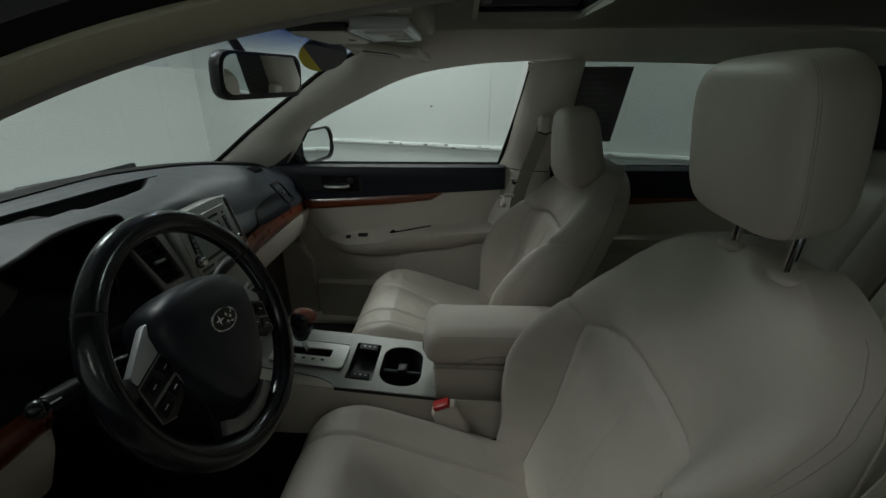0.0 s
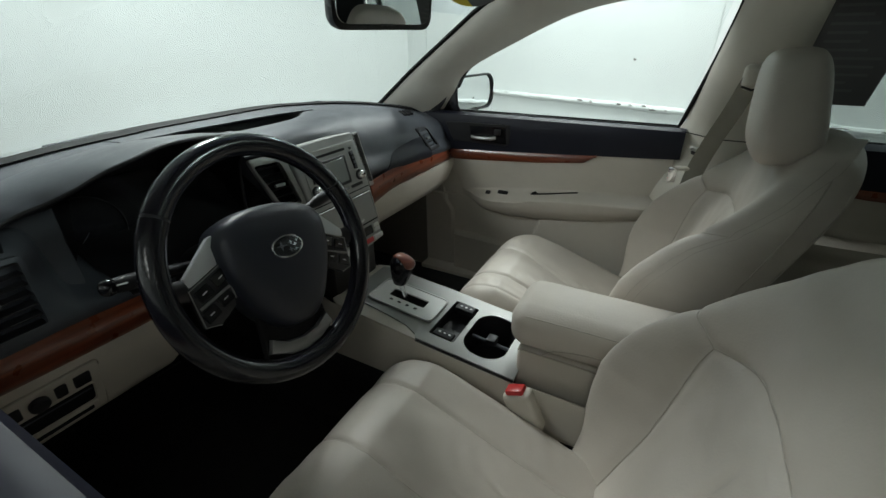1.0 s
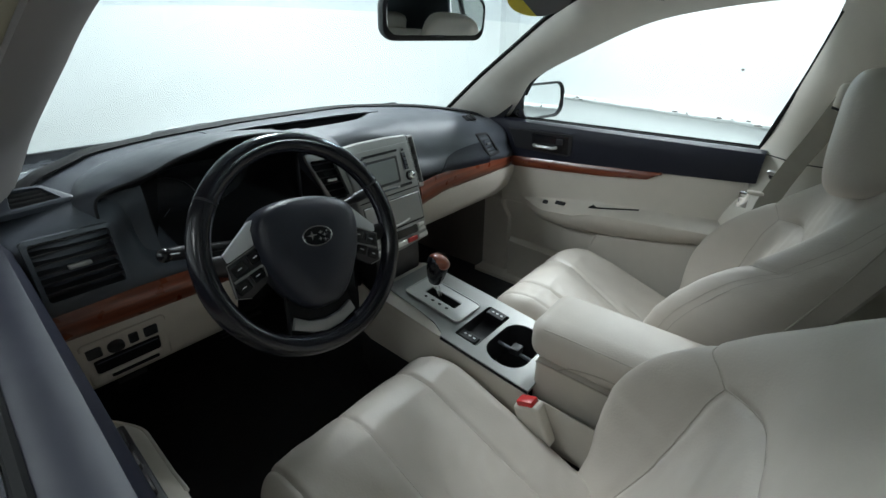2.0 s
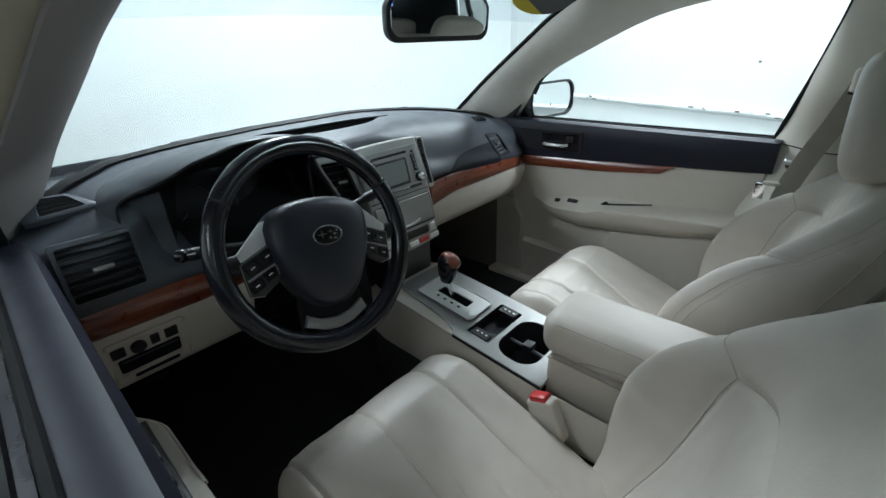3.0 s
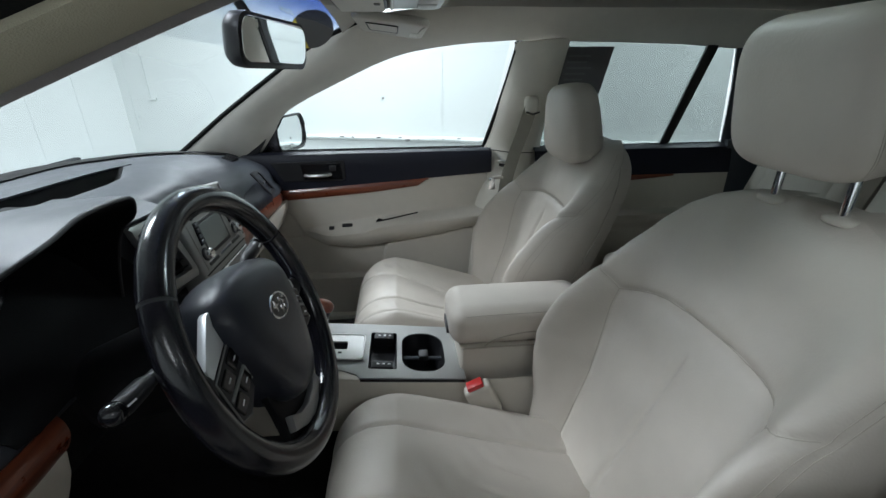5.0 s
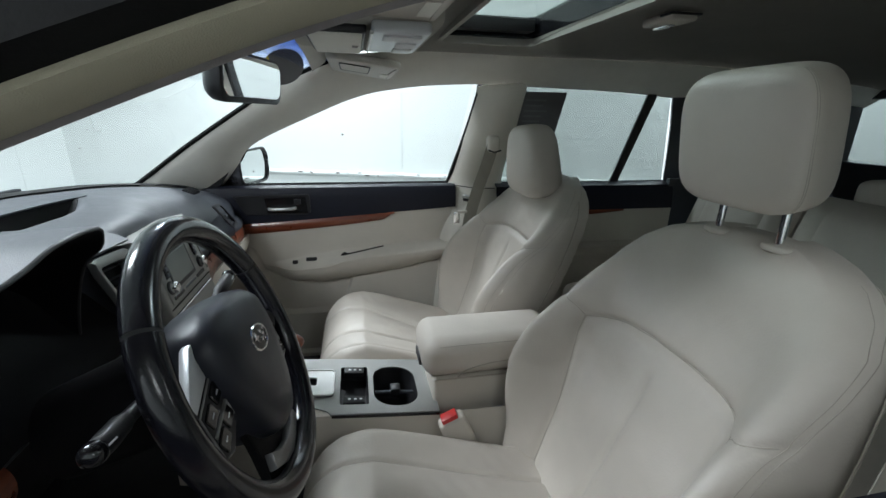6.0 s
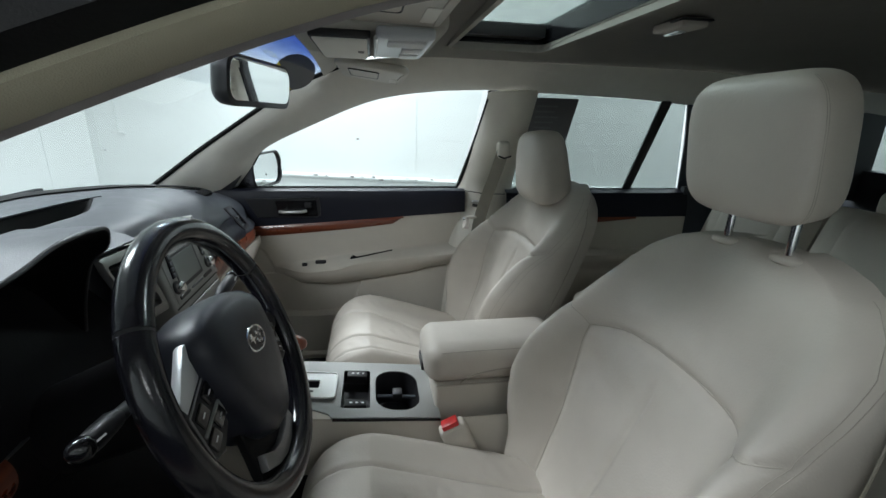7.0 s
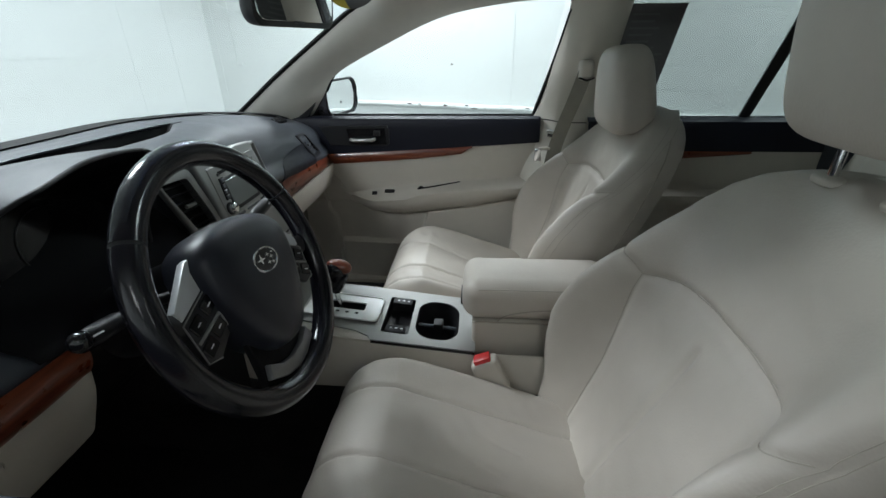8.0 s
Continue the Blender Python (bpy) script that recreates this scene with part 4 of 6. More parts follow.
# ---------------------------------------------------------------- dashboard
DASH = [
    (-0.745, [(0.56, 0.975), (0.52, 0.985), (0.45, 0.988), (0.38, 0.98), (0.31, 0.965), (0.283, 0.94), (0.285, 0.89), (0.298, 0.840), (0.42, 0.80)]),
    (-0.64, [(0.68, 0.985), (0.61, 1.008), (0.52, 1.018), (0.42, 1.018), (0.325, 1.0), (0.287, 0.965), (0.287, 0.90), (0.296, 0.842), (0.42, 0.80)]),
    (-0.57, [(0.73, 0.99), (0.66, 1.018), (0.56, 1.032), (0.45, 1.034), (0.36, 1.02), (0.315, 0.975), (0.305, 0.91), (0.296, 0.842), (0.42, 0.80)]),
    (-0.52, [(0.77, 0.99), (0.70, 1.024), (0.59, 1.038), (0.50, 1.042), (0.44, 1.03), (0.41, 0.97), (0.36, 0.90), (0.296, 0.842), (0.42, 0.80)]),
    (-0.37, [(0.82, 0.99), (0.75, 1.03), (0.63, 1.042), (0.53, 1.048), (0.46, 1.04), (0.43, 0.97), (0.36, 0.90), (0.296, 0.842), (0.42, 0.80)]),
    (-0.23, [(0.84, 0.995), (0.77, 1.034), (0.63, 1.046), (0.51, 1.05), (0.42, 1.045), (0.38, 0.99), (0.34, 0.92), (0.29, 0.85), (0.42, 0.80)]),
    (-0.17, [(0.85, 0.995), (0.78, 1.036), (0.63, 1.048), (0.48, 1.053), (0.36, 1.050), (0.30, 1.02), (0.30, 0.94), (0.28, 0.86), (0.42, 0.80)]),
    (0.0, [(0.86, 0.995), (0.79, 1.036), (0.63, 1.048), (0.48, 1.055), (0.35, 1.055), (0.285, 1.035), (0.29, 0.95), (0.27, 0.87), (0.42, 0.80)]),
    (0.15, [(0.85, 0.995), (0.78, 1.036), (0.63, 1.05), (0.48, 1.054), (0.360, 1.046), (0.302, 1.004), (0.287, 0.948), (0.262, 0.888), (0.42, 0.80)]),
    (0.22, [(0.835, 0.995), (0.765, 1.034), (0.62, 1.049), (0.48, 1.050), (0.365, 1.036), (0.306, 0.992), (0.287, 0.938), (0.265, 0.886), (0.42, 0.80)]),
    (0.27, [(0.82, 0.995), (0.75, 1.033), (0.61, 1.046), (0.475, 1.046), (0.365, 1.030), (0.308, 0.986), (0.287, 0.933), (0.266, 0.882), (0.42, 0.80)]),
    (0.32, [(0.805, 0.993), (0.74, 1.031), (0.60, 1.043), (0.47, 1.041), (0.365, 1.022), (0.309, 0.979), (0.288, 0.929), (0.268, 0.880), (0.42, 0.80)]),
    (0.40, [(0.78, 0.992), (0.71, 1.028), (0.58, 1.037), (0.46, 1.032), (0.362, 1.010), (0.309, 0.968), (0.289, 0.922), (0.270, 0.874), (0.42, 0.80)]),
    (0.48, [(0.745, 0.990), (0.68, 1.022), (0.565, 1.028), (0.45, 1.022), (0.358, 0.997), (0.308, 0.958), (0.289, 0.914), (0.272, 0.868), (0.42, 0.80)]),
    (0.56, [(0.705, 0.988), (0.645, 1.012), (0.545, 1.017), (0.44, 1.009), (0.354, 0.985), (0.307, 0.949), (0.290, 0.906), (0.274, 0.862), (0.42, 0.80)]),
    (0.64, [(0.66, 0.985), (0.61, 1.0), (0.52, 1.003), (0.43, 0.994), (0.352, 0.972), (0.312, 0.940), (0.296, 0.899), (0.276, 0.856), (0.42, 0.80)]),
    (0.735, [(0.59, 0.975), (0.54, 0.985), (0.48, 0.985), (0.42, 0.975), (0.36, 0.955), (0.32, 0.93), (0.305, 0.89), (0.29, 0.850), (0.42, 0.80)]),
]


def dash_rows(n=190, m=110, sunk=True):
    cols = []
    for j in range(len(DASH[0][1])):
        cols.append(cr([(x, *p[j]) for x, p in DASH], n))
    rows = []
    for i in range(n):
        rows.append(cr([tuple(c[i]) for c in cols], m))
    if sunk:
        for q in (q for r in rows for q in r):
            near, far = tray_edge(q.x)
            if -0.25 < q.x < 0.20 and near < q.y < far + 0.07 and q.z > 1.0:
                deep = 0.058 * float(smooth01((far - near) / 0.09)) * float(smooth01((q.x + 0.25) / 0.05))
                q.z -= deep * float(smooth01((q.y - near) / max(far - near, 0.004))) * float(smooth01((far + 0.07 - q.y) / 0.05))
        return rows
    # the outer face, one thickness further out
    g = np.array([[tuple(q) for q in r] for r in rows])
    nn = np.cross(np.gradient(g, axis=0), np.gradient(g, axis=1))
    g = g - 0.006 * nn / np.linalg.norm(nn, axis=2, keepdims=True)
    return [[Vector(q) for q in r] for r in g]


TRAY_FAR = [(-0.25, 0.530), (-0.18, 0.521), (-0.09, 0.508), (0.0, 0.499), (0.08, 0.489), (0.14, 0.478), (0.172, 0.471)]
TRAY_NEAR = [(-0.25, 0.41), (-0.10, 0.385), (-0.02, 0.375), (0.05, 0.388), (0.11, 0.422), (0.172, 0.470)]


def tray_edge(x):
    """Where the sunken tray on the dashboard begins and ends at x."""
    return (float(np.interp(x, [p[0] for p in TRAY_NEAR], [p[1] for p in TRAY_NEAR])), float(np.interp(x, [p[0] for p in TRAY_FAR], [p[1] for p in TRAY_FAR])))


def vent(parent, name, m, w, h, slats, tabs=True, material=None, skew=0.0):
    """An air vent: frame, dark well, slats and a tab; m puts its middle and its outward z."""
    sh = Matrix(((1, skew, 0, 0), (0, 1, 0, 0), (0, 0, 1, 0), (0, 0, 0, 1)))
    out, inn = rounded(w, h, 0.008), rounded(w - 0.014, h - 0.014, 0.005)
    rows = [[Vector((x, y, z)) for x, y in o + o[:1]] for o, z in ((out, -0.01), (out, 0.004), (inn, 0.006), (inn, -0.02))]
    bm = loft([r[:-1] for r in rows], caps=False)
    bm.transform(m @ sh)
    fr = part(name, bm, material or DARK, parent)
    b = rbox((-w / 2 + 0.006, -h / 2 + 0.006, -0.024), (w / 2 - 0.006, h / 2 - 0.006, -0.018), 0)
    b.transform(m @ sh)
    part("vent_well", b, BLACK, fr, smooth=False)
    for k in range(slats):
        y = -h / 2 + h * (k + 0.5) / slats
        b = rbox((-w / 2 + 0.006, y - 0.0016, -0.014), (w / 2 - 0.006, y + 0.0016, 0.003), 0.001, 1, pose(0, 0, 0, 18))
        b.transform(m @ sh)
        part("slat", b, BLACK, fr)
    if tabs:
        b = rbox((-0.016, -0.004, 0.0), (0.016, 0.004, 0.010), 0.002)
        b.transform(m @ sh)
        part("vent_tab", b, SILVER, fr, "silver vent tab")
    return fr


def corner_vent(parent, name, outer, inner, out, slats, material, tab=0):
    """An air vent between four outer and four inner corners; out is its outward direction."""
    o = Vector(out).normalized()

    def ring(c, h):
        c = [Vector(p) for p in c]
        pts = []
        for i in range(4):
            a, b, e = c[i - 1], c[i], c[(i + 1) % 4]
            for k in (0.0, 0.5, 1.0):
                p = b.lerp(a, 0.10 * (1 - k)).lerp(b.lerp(e, 0.10 * k), k)
                pts.append(p + o * h)
        return pts

    fr = part(name, loft([ring(outer, -0.008), ring(outer, 0.001), ring([Vector(a).lerp(Vector(b), 0.3) for a, b in zip(outer, inner)], 0.0035), ring(inner, 0.003), ring(inner, -0.018)], caps=False), material, parent)
    part("vent_well", loft([ring(inner, -0.019), ring(inner, -0.016)]), MATT, fr, smooth=False)
    tl, tr, br, bl = [Vector(p) for p in inner]
    for k in range(slats):
        f = (k + 0.5) / slats
        a, b = tl.lerp(bl, f), tr.lerp(br, f)
        part("slat", tube([a - o * 0.006, b - o * 0.006], 0.006, 6, flat=0.25, up=(bl - tl).normalized() + o * 0.35), BLACK, fr)
    if tab:
        p = (tl + tr + br + bl) / 4
        w = (tr - tl).normalized()
        part("vent_tab", tube([p - w * tab, p + w * tab], 0.004, 8), SILVER, fr, "silver vent tab")
    return fr


def dashboard():
    d = thing("dashboard", (0, 0.35, 0.6), "charcoal soft-touch dashboard with wood strips and silver centre stack", "dashboard")
    part("dash_body", slab(dash_rows(), 0.006), DARK, d, "charcoal soft dashboard top and face")
    # cover that overhangs the sunken tray
    base = dash_rows(60, 110, False)
    rows = []
    for x in np.linspace(-0.30, 0.20, 60):
        r = min(base, key=lambda q: abs(q[40].x - x))
        ry, rz = [q.y for q in r if q.z > 1.0][::-1], [q.z for q in r if q.z > 1.0][::-1]
        far = tray_edge(x)[1]
        rows.append([(x, y, float(np.interp(y, ry, rz)) + 0.0016 * (1 - smooth01((y - far - 0.05) / 0.04)) - 0.002 * smooth01((y - far - 0.085) / 0.015)) for y in np.linspace(far, far + 0.10, 14)])
    part("tray_cover", slab(rows, 0.003), DARK, d)
    rows = []
    for x in np.linspace(-0.23, 0.165, 40):
        far = tray_edge(x)[1]
        deep = 0.045 * float(smooth01((far - tray_edge(x)[0]) / 0.09))
        rows.append([(x, far + 0.004 - 0.012 * k, 1.056 - (deep + 0.002) * k) for k in np.linspace(0, 1, 6)])
    floor_rows = []
    for x in np.linspace(-0.22, 0.155, 40):
        near, far = tray_edge(x)
        r = min(base, key=lambda q: abs(q[40].x - x))
        ry, rz = [q.y for q in r if q.z > 1.0][::-1], [q.z for q in r if q.z > 1.0][::-1]
        deep = 0.058 * float(smooth01((far - near) / 0.09)) * float(smooth01((x + 0.25) / 0.05))
        floor_rows.append([(x, y, float(np.interp(y, ry, rz)) - deep * float(smooth01((y - near) / (far - near))) + 0.0025) for y in np.linspace(near + 0.42 * (far - near), far, 10)])
    # near-black sheets put the shade under the overhang into the tray's colour
    part("tray_floor", slab(floor_rows, -0.0015), MATT, d, "tray floor, blackened for the shade in the recess")
    part("tray_wall", slab(rows, 0.002), MATT, d, "back wall of the tray, blackened for its shade")
    rows = []
    for r in base:
        if -0.70 < r[0].x < 0.70:
            y0 = r[0].y
            q = [p for p in r if p.z > 0.98 and p.y > y0 - 0.26]
            ry, rz = [p.y for p in q][::-1], [p.z for p in q][::-1]
            rows.append([(r[0].x, y, float(np.interp(y, ry, rz)) + 0.004 + 0.004 * math.sin(math.pi * k)) for k, y in zip(np.linspace(0, 1, 6), np.linspace(y0 - 0.225, y0 - 0.14, 6))])
    part("screen_foot_strip", slab(rows, 0.003), MATT, d, "black strip at the foot of the windscreen")
    # panel round the instruments, its black standing in for the hood's shade
    rows = []
    for r in base:
        if -0.515 < r[60].x < -0.185:
            face = [q for q in r[50:] if q.z > 0.846 and q.y < 0.47]
            face = cr([tuple(q) for q in face], 24)
            rows.append([(q.x, q.y - 0.006, q.z) for q in face])
    part("cluster_surround", slab(rows, 0.003), MATT, d, "panel round the instruments, black for the hood's shade")
    # instrument hood and the dials within
    lip = [(-0.602, 0.304, 0.975), (-0.598, 0.291, 1.020), (-0.575, 0.278, 1.038), (-0.545, 0.256, 1.050), (-0.518, 0.216, 1.070), (-0.490, 0.190, 1.089), (-0.455, 0.182, 1.099), (-0.410, 0.182, 1.109), (-0.360, 0.187, 1.109), (-0.310, 0.198, 1.103), (-0.266, 0.213, 1.094), (-0.241, 0.223, 1.081), (-0.233, 0.233, 1.058), (-0.229, 0.262, 1.030), (-0.217, 0.290, 0.960), (-0.206, 0.310, 0.870)]
    seat = [(-0.612, 0.308, 0.968), (-0.624, 0.335, 1.004), (-0.600, 0.405, 1.027), (-0.55, 0.45, 1.040), (-0.49, 0.48, 1.048), (-0.44, 0.50, 1.050), (-0.38, 0.51, 1.053), (-0.33, 0.505, 1.053), (-0.28, 0.495, 1.053), (-0.235, 0.475, 1.052), (-0.195, 0.45, 1.051), (-0.170, 0.42, 1.050), (-0.156, 0.385, 1.03), (-0.152, 0.36, 0.96), (-0.156, 0.345, 0.87)]
    inner = [(-0.598, 0.330, 0.975), (-0.592, 0.334, 1.010), (-0.55, 0.326, 1.024), (-0.525, 0.335, 1.022), (-0.49, 0.39, 1.015), (-0.45, 0.41, 1.022), (-0.40, 0.415, 1.028), (-0.36, 0.415, 1.028), (-0.32, 0.412, 1.025), (-0.28, 0.405, 1.018), (-0.25, 0.40, 1.01), (-0.232, 0.40, 1.0), (-0.222, 0.40, 0.98), (-0.215, 0.395, 0.94), (-0.215, 0.39, 0.87)]
    part("instrument_hood", between(lip, seat, -0.003, 0.008, (0, 0, 1), 70, 11), DARK, d, "charcoal instrument hood")
    part("hood_edge", tube(cr(lip, 70), 0.0030, 8), BLACK, d)
    # lining and cavity wall are near black: the cavity's shade as colour
    part("hood_lining", between(lip, inner, 0.003, 0.0, (0, 0, 1), 70, 6), MATT, d)
    # flat cheek beside the instruments and the cavity's side wall
    part("cluster_cheek", slab([[(x, 0.332 + 0.08 * (x + 0.60) - 0.03 * max(0.0, 0.97 - z), z) for x in np.linspace(-0.600, -0.520, 10)] for z in np.linspace(1.024, 0.852, 12)], -0.004), DARK, d, "charcoal cheek beside the instruments")
    part("cavity_wall", slab([[(-0.520 + 0.05 * k * k, 0.338 + 0.065 * k - 0.03 * max(0.0, 0.97 - z), z) for k in np.linspace(0, 1, 8)] for z in np.linspace(1.024, 0.855, 10)], -0.003), MATT, d)
    part("cheek_edge", tube([(-0.520, 0.338 - 0.03 * max(0.0, 0.97 - z), z) for z in np.linspace(1.022, 0.855, 14)], 0.0035, 8), DARK, d)
    M = frame_at((-0.383, 0.392, 0.945), (1, 0, 0), (0, 0.25, 1))
    cl = part("instrument_panel", prism(rounded(0.33, 0.17, 0.05, 6), 0.008, 0.002, 1, M), GLOSSBLACK, d, "unlit black instrument panel")
    for x in (-0.085, 0.085):
        part("dial_ring", tube([M @ Vector((x + 0.062 * math.cos(a), 0.002 + 0.062 * math.sin(a), 0.010)) for a in np.linspace(0, 2 * math.pi, 40, endpoint=False)], 0.0010, 6, True), BLACK, cl, "thin black dial ring")
        part("needle", tube([M @ Vector((x, 0.0, 0.011)), M @ Vector((x - 0.035, -0.03, 0.011))], 0.0008, 4), DARK, cl)
    # wood strips
    def strip(xs, top, bot, ys, nm):
        rows = []
        for x, t, b, y in zip(xs, top, bot, ys):
            rows.append([(x, y - 0.012 * math.sin(math.pi * k) ** 0.8 + 0.012 * k, t + (b - t) * k) for k in np.linspace(0, 1, 9)])
        rows = [list(r) for r in zip(*[cr([r[k] for r in rows], 40) for k in range(9)])]
        part(nm, slab(rows, 0.008), WOOD, d, "glossy red-brown wood strip")

    strip((-0.745, -0.66, -0.56, -0.48, -0.412), (0.842, 0.846, 0.846, 0.842, 0.838), (0.792, 0.791, 0.788, 0.785, 0.782), (0.292, 0.29, 0.29, 0.292, 0.297), "wood_strip")
    strip((0.118, 0.20, 0.32, 0.45, 0.56, 0.625, 0.70), (0.888, 0.888, 0.882, 0.872, 0.862, 0.855, 0.85), (0.816, 0.820, 0.822, 0.820, 0.815, 0.812, 0.81), (0.225, 0.245, 0.262, 0.268, 0.270, 0.272, 0.285), "wood_strip")
    # lower panels
    def end(x):
        return 0.045 * (1 - math.sqrt(max(0.0, 1 - max(0.0, (x + 0.43) / 0.032) ** 2 * 0.99)))

    knee = [[(x, y, z) for y, z in ((0.345, 0.84), (0.345, 0.79), (0.36, 0.72), (0.385, 0.66), (0.43, 0.61))] for x in np.linspace(-0.44, -0.10, 12)]
    part("knee_panel", slab(knee, 0.005), MATT, d, "black panel under the steering column")
    part("panel_end_gap", tube([(-0.716, y - 0.0005, z) for y, z in ((0.300, 0.79), (0.298, 0.775), (0.303, 0.745), (0.312, 0.72), (0.338, 0.66), (0.375, 0.625))], 0.0022, 5), MATT, d)
    rows = [[(x, y, z) for y, z in ((0.300 + end(x), 0.793), (0.298 + end(x), 0.775), (0.303 + end(x), 0.745), (0.312 + end(x), 0.72), (0.338 + end(x), 0.66), (0.375 + end(x), 0.625), (0.43, 0.61))] for x in np.r_[np.linspace(-0.74, -0.44, 16), np.linspace(-0.43, -0.398, 12)]]
    low = part("lower_panel", slab(rows, 0.006), TRIM, d, "ivory lower panel with switches")
    M = frame_at((-0.630, 0.316, 0.712), (1, 0, 0), (0, -0.36, 1))
    part("switch_plate", prism(rounded(0.138, 0.125, 0.008), 0.007, 0.003, 3, M), TRIM, low)
    part("plate_gap", tube([M @ Vector((x, y, 0.0035)) for x, y in rounded(0.141, 0.128, 0.009)], 0.0016, 5, True), THREAD, low)
    M = M @ Matrix.Translation((0, 0, 0.003))
    for k, x in enumerate((-0.052, -0.018, 0.012, 0.042)):
        h = 0.026
        M2 = M @ Matrix.Translation((x, 0.038, 0.003))
        if k == 1:
            part("mirror_knob", prism([(0.014 * math.cos(a), 0.014 * math.sin(a)) for a in np.linspace(0, 2 * math.pi, 20, endpoint=False)], 0.012, 0.003, 2, M2), BLACK, low, "black round mirror knob")
        else:
            part("switch", prism(rounded(0.024 if k != 2 else 0.016, h, 0.003), 0.006, 0.0015, 1, M2), BLACK, low, "black switch")
    part("coin_box", prism(rounded(0.112, 0.044, 0.006), 0.004, 0.002, 1, M @ Matrix.Translation((-0.002, -0.006, 0.002))), MATT, low, "black open coin box")
    part("coin_divider", prism(rounded(0.104, 0.003, 0.001), 0.003, 0.001, 1, M @ Matrix.Translation((-0.002, 0.006, 0.005))), DARK, low)
    part("coin_box_rim", tube([M @ Vector((x - 0.002, y - 0.006, 0.0055)) for x, y in rounded(0.116, 0.048, 0.007)], 0.0018, 6, True), TRIM, low)
    part("coin_box_lip", prism(rounded(0.112, 0.007, 0.003), 0.008, 0.002, 1, M @ Matrix.Translation((-0.002, -0.033, 0.003))), TRIM, low)
    part("card_slot", prism(rounded(0.085, 0.009, 0.003), 0.004, 0.001, 1, M @ Matrix.Translation((0.004, -0.046, 0.004))), MATT, low, "narrow black card slot")
    rows = [[(-0.742 - 0.004 * math.sin(math.pi * k), y, z) for k, y in zip(np.linspace(0, 1, 7), np.linspace(0.292, 0.34, 7))] for z in np.linspace(0.838, 0.70, 8)]
    part("wood_end", slab(rows, 0.006), WOOD, d, "glossy wood end piece beside the door")
    rows = [[(x, y, z) for y, z in ((0.262, 0.822), (0.262, 0.80), (0.285, 0.74), (0.335, 0.69), (0.40, 0.665), (0.46, 0.66))] for x in np.linspace(0.125, 0.70, 24)]
    box = part("glove_box", slab(rows, 0.006), TRIM, d, "ivory glove box lid")
    part("glove_latch", rbox((0.392, 0.276, 0.752), (0.438, 0.290, 0.764), 0.004), PAD, box, "small dark glove box latch")
    rows = [[(x, y, z) for y, z in ((0.46, 0.66), (0.55, 0.60), (0.75, 0.45), (0.93, 0.34))] for x in np.linspace(-0.74, 0.74, 20)]
    part("under_panel", slab(rows, 0.006), CARPET, d)
    # outer vents
    v = vent(d, "air_vent", frame_at((-0.652, 0.268, 0.932), (1, 0.08, -0.04), (-0.16, 0.14, 1)), 0.122, 0.112, 7, True, DARK)
    part("vent_wheel", rbox((-0.731, 0.264, 0.905), (-0.719, 0.285, 0.955), 0.003), BLACK, v)
    corner_vent(d, "demister_vent", [(-0.712, 0.418, 1.035), (-0.645, 0.408, 1.036), (-0.608, 0.340, 1.019), (-0.722, 0.352, 1.010)], [(-0.692, 0.407, 1.034), (-0.650, 0.397, 1.034), (-0.630, 0.350, 1.021), (-0.698, 0.358, 1.015)], (-0.05, -0.30, 0.95), 4, DARK)
    def on_face(x, z, out=0.002):
        """A point of the dashboard's face, lifted off it."""
        a, b = sorted(base, key=lambda q: abs(q[66].x - x))[:2]
        ya, yb = (float(np.interp(z, [q.z for q in r[44:]][::-1], [q.y for q in r[44:]][::-1])) for r in (a, b))
        k = (x - a[66].x) / (b[66].x - a[66].x)
        return (x, ya + (yb - ya) * k - out, z)

    corner_vent(d, "air_vent", [on_face(0.498, 0.966, 0.004), on_face(0.576, 0.962, 0.004), on_face(0.612, 0.884, 0.004), on_face(0.530, 0.884, 0.004)], [on_face(0.508, 0.957, 0.004), on_face(0.570, 0.954, 0.004), on_face(0.600, 0.893, 0.004), on_face(0.540, 0.893, 0.004)], (-0.1, -0.9, 0.35), 5, BLACK, 0.010)
    rows = []
    for x in np.linspace(0.245, 0.535, 40):
        hi = float(np.interp(x, [0.245, 0.265, 0.29, 0.32, 0.37, 0.45, 0.535], [0.886, 0.900, 0.914, 0.925, 0.934, 0.938, 0.938]))
        lo = float(np.interp(x, [0.245, 0.40, 0.535], [0.882, 0.873, 0.864]))
        rows.append([on_face(x, z, 0.0025) for z in np.linspace(hi, lo, 8)])
    part("lower_face", slab(rows, 0.002), PAD, d, "darker inset face above the wood")
    for k in range(3):
        part("demister_slot", rbox((0.535 + 0.022 * k, 0.36, 1.0), (0.548 + 0.022 * k, 0.40, 1.008), 0.002, 2, pose(0, 0, 0, 16, 8, -25)), MATT, d)
    # speaker grille by the windscreen
    part("speaker_cover", prism([(x, y) for x, y in rounded(0.19, 0.11, 0.045, 6)], 0.004, 0.002, 1, Matrix.Translation((-0.615, 0.565, 1.0145)) @ pose(0, 0, 0, 0, -3, 38)), DARK, d, "charcoal speaker cover")
    # centre stack
    S = frame_at((0.0, 0.214, 0.890), (1, 0, 0), (0, 0.235, 1))
    face = [(-0.122, 0.146), (-0.06, 0.150), (0.04, 0.150), (0.090, 0.147), (0.097, 0.140), (0.108, 0.05), (0.112, -0.05), (0.106, -0.148), (0.0, -0.155), (-0.106, -0.148), (-0.108, -0.02), (-0.112, 0.05)]
    stk = part("centre_panel", prism(face, 0.05, 0.006, 3, S @ Matrix.Translation((0, 0, -0.045))), SILVER, d, "silver plastic centre stack")
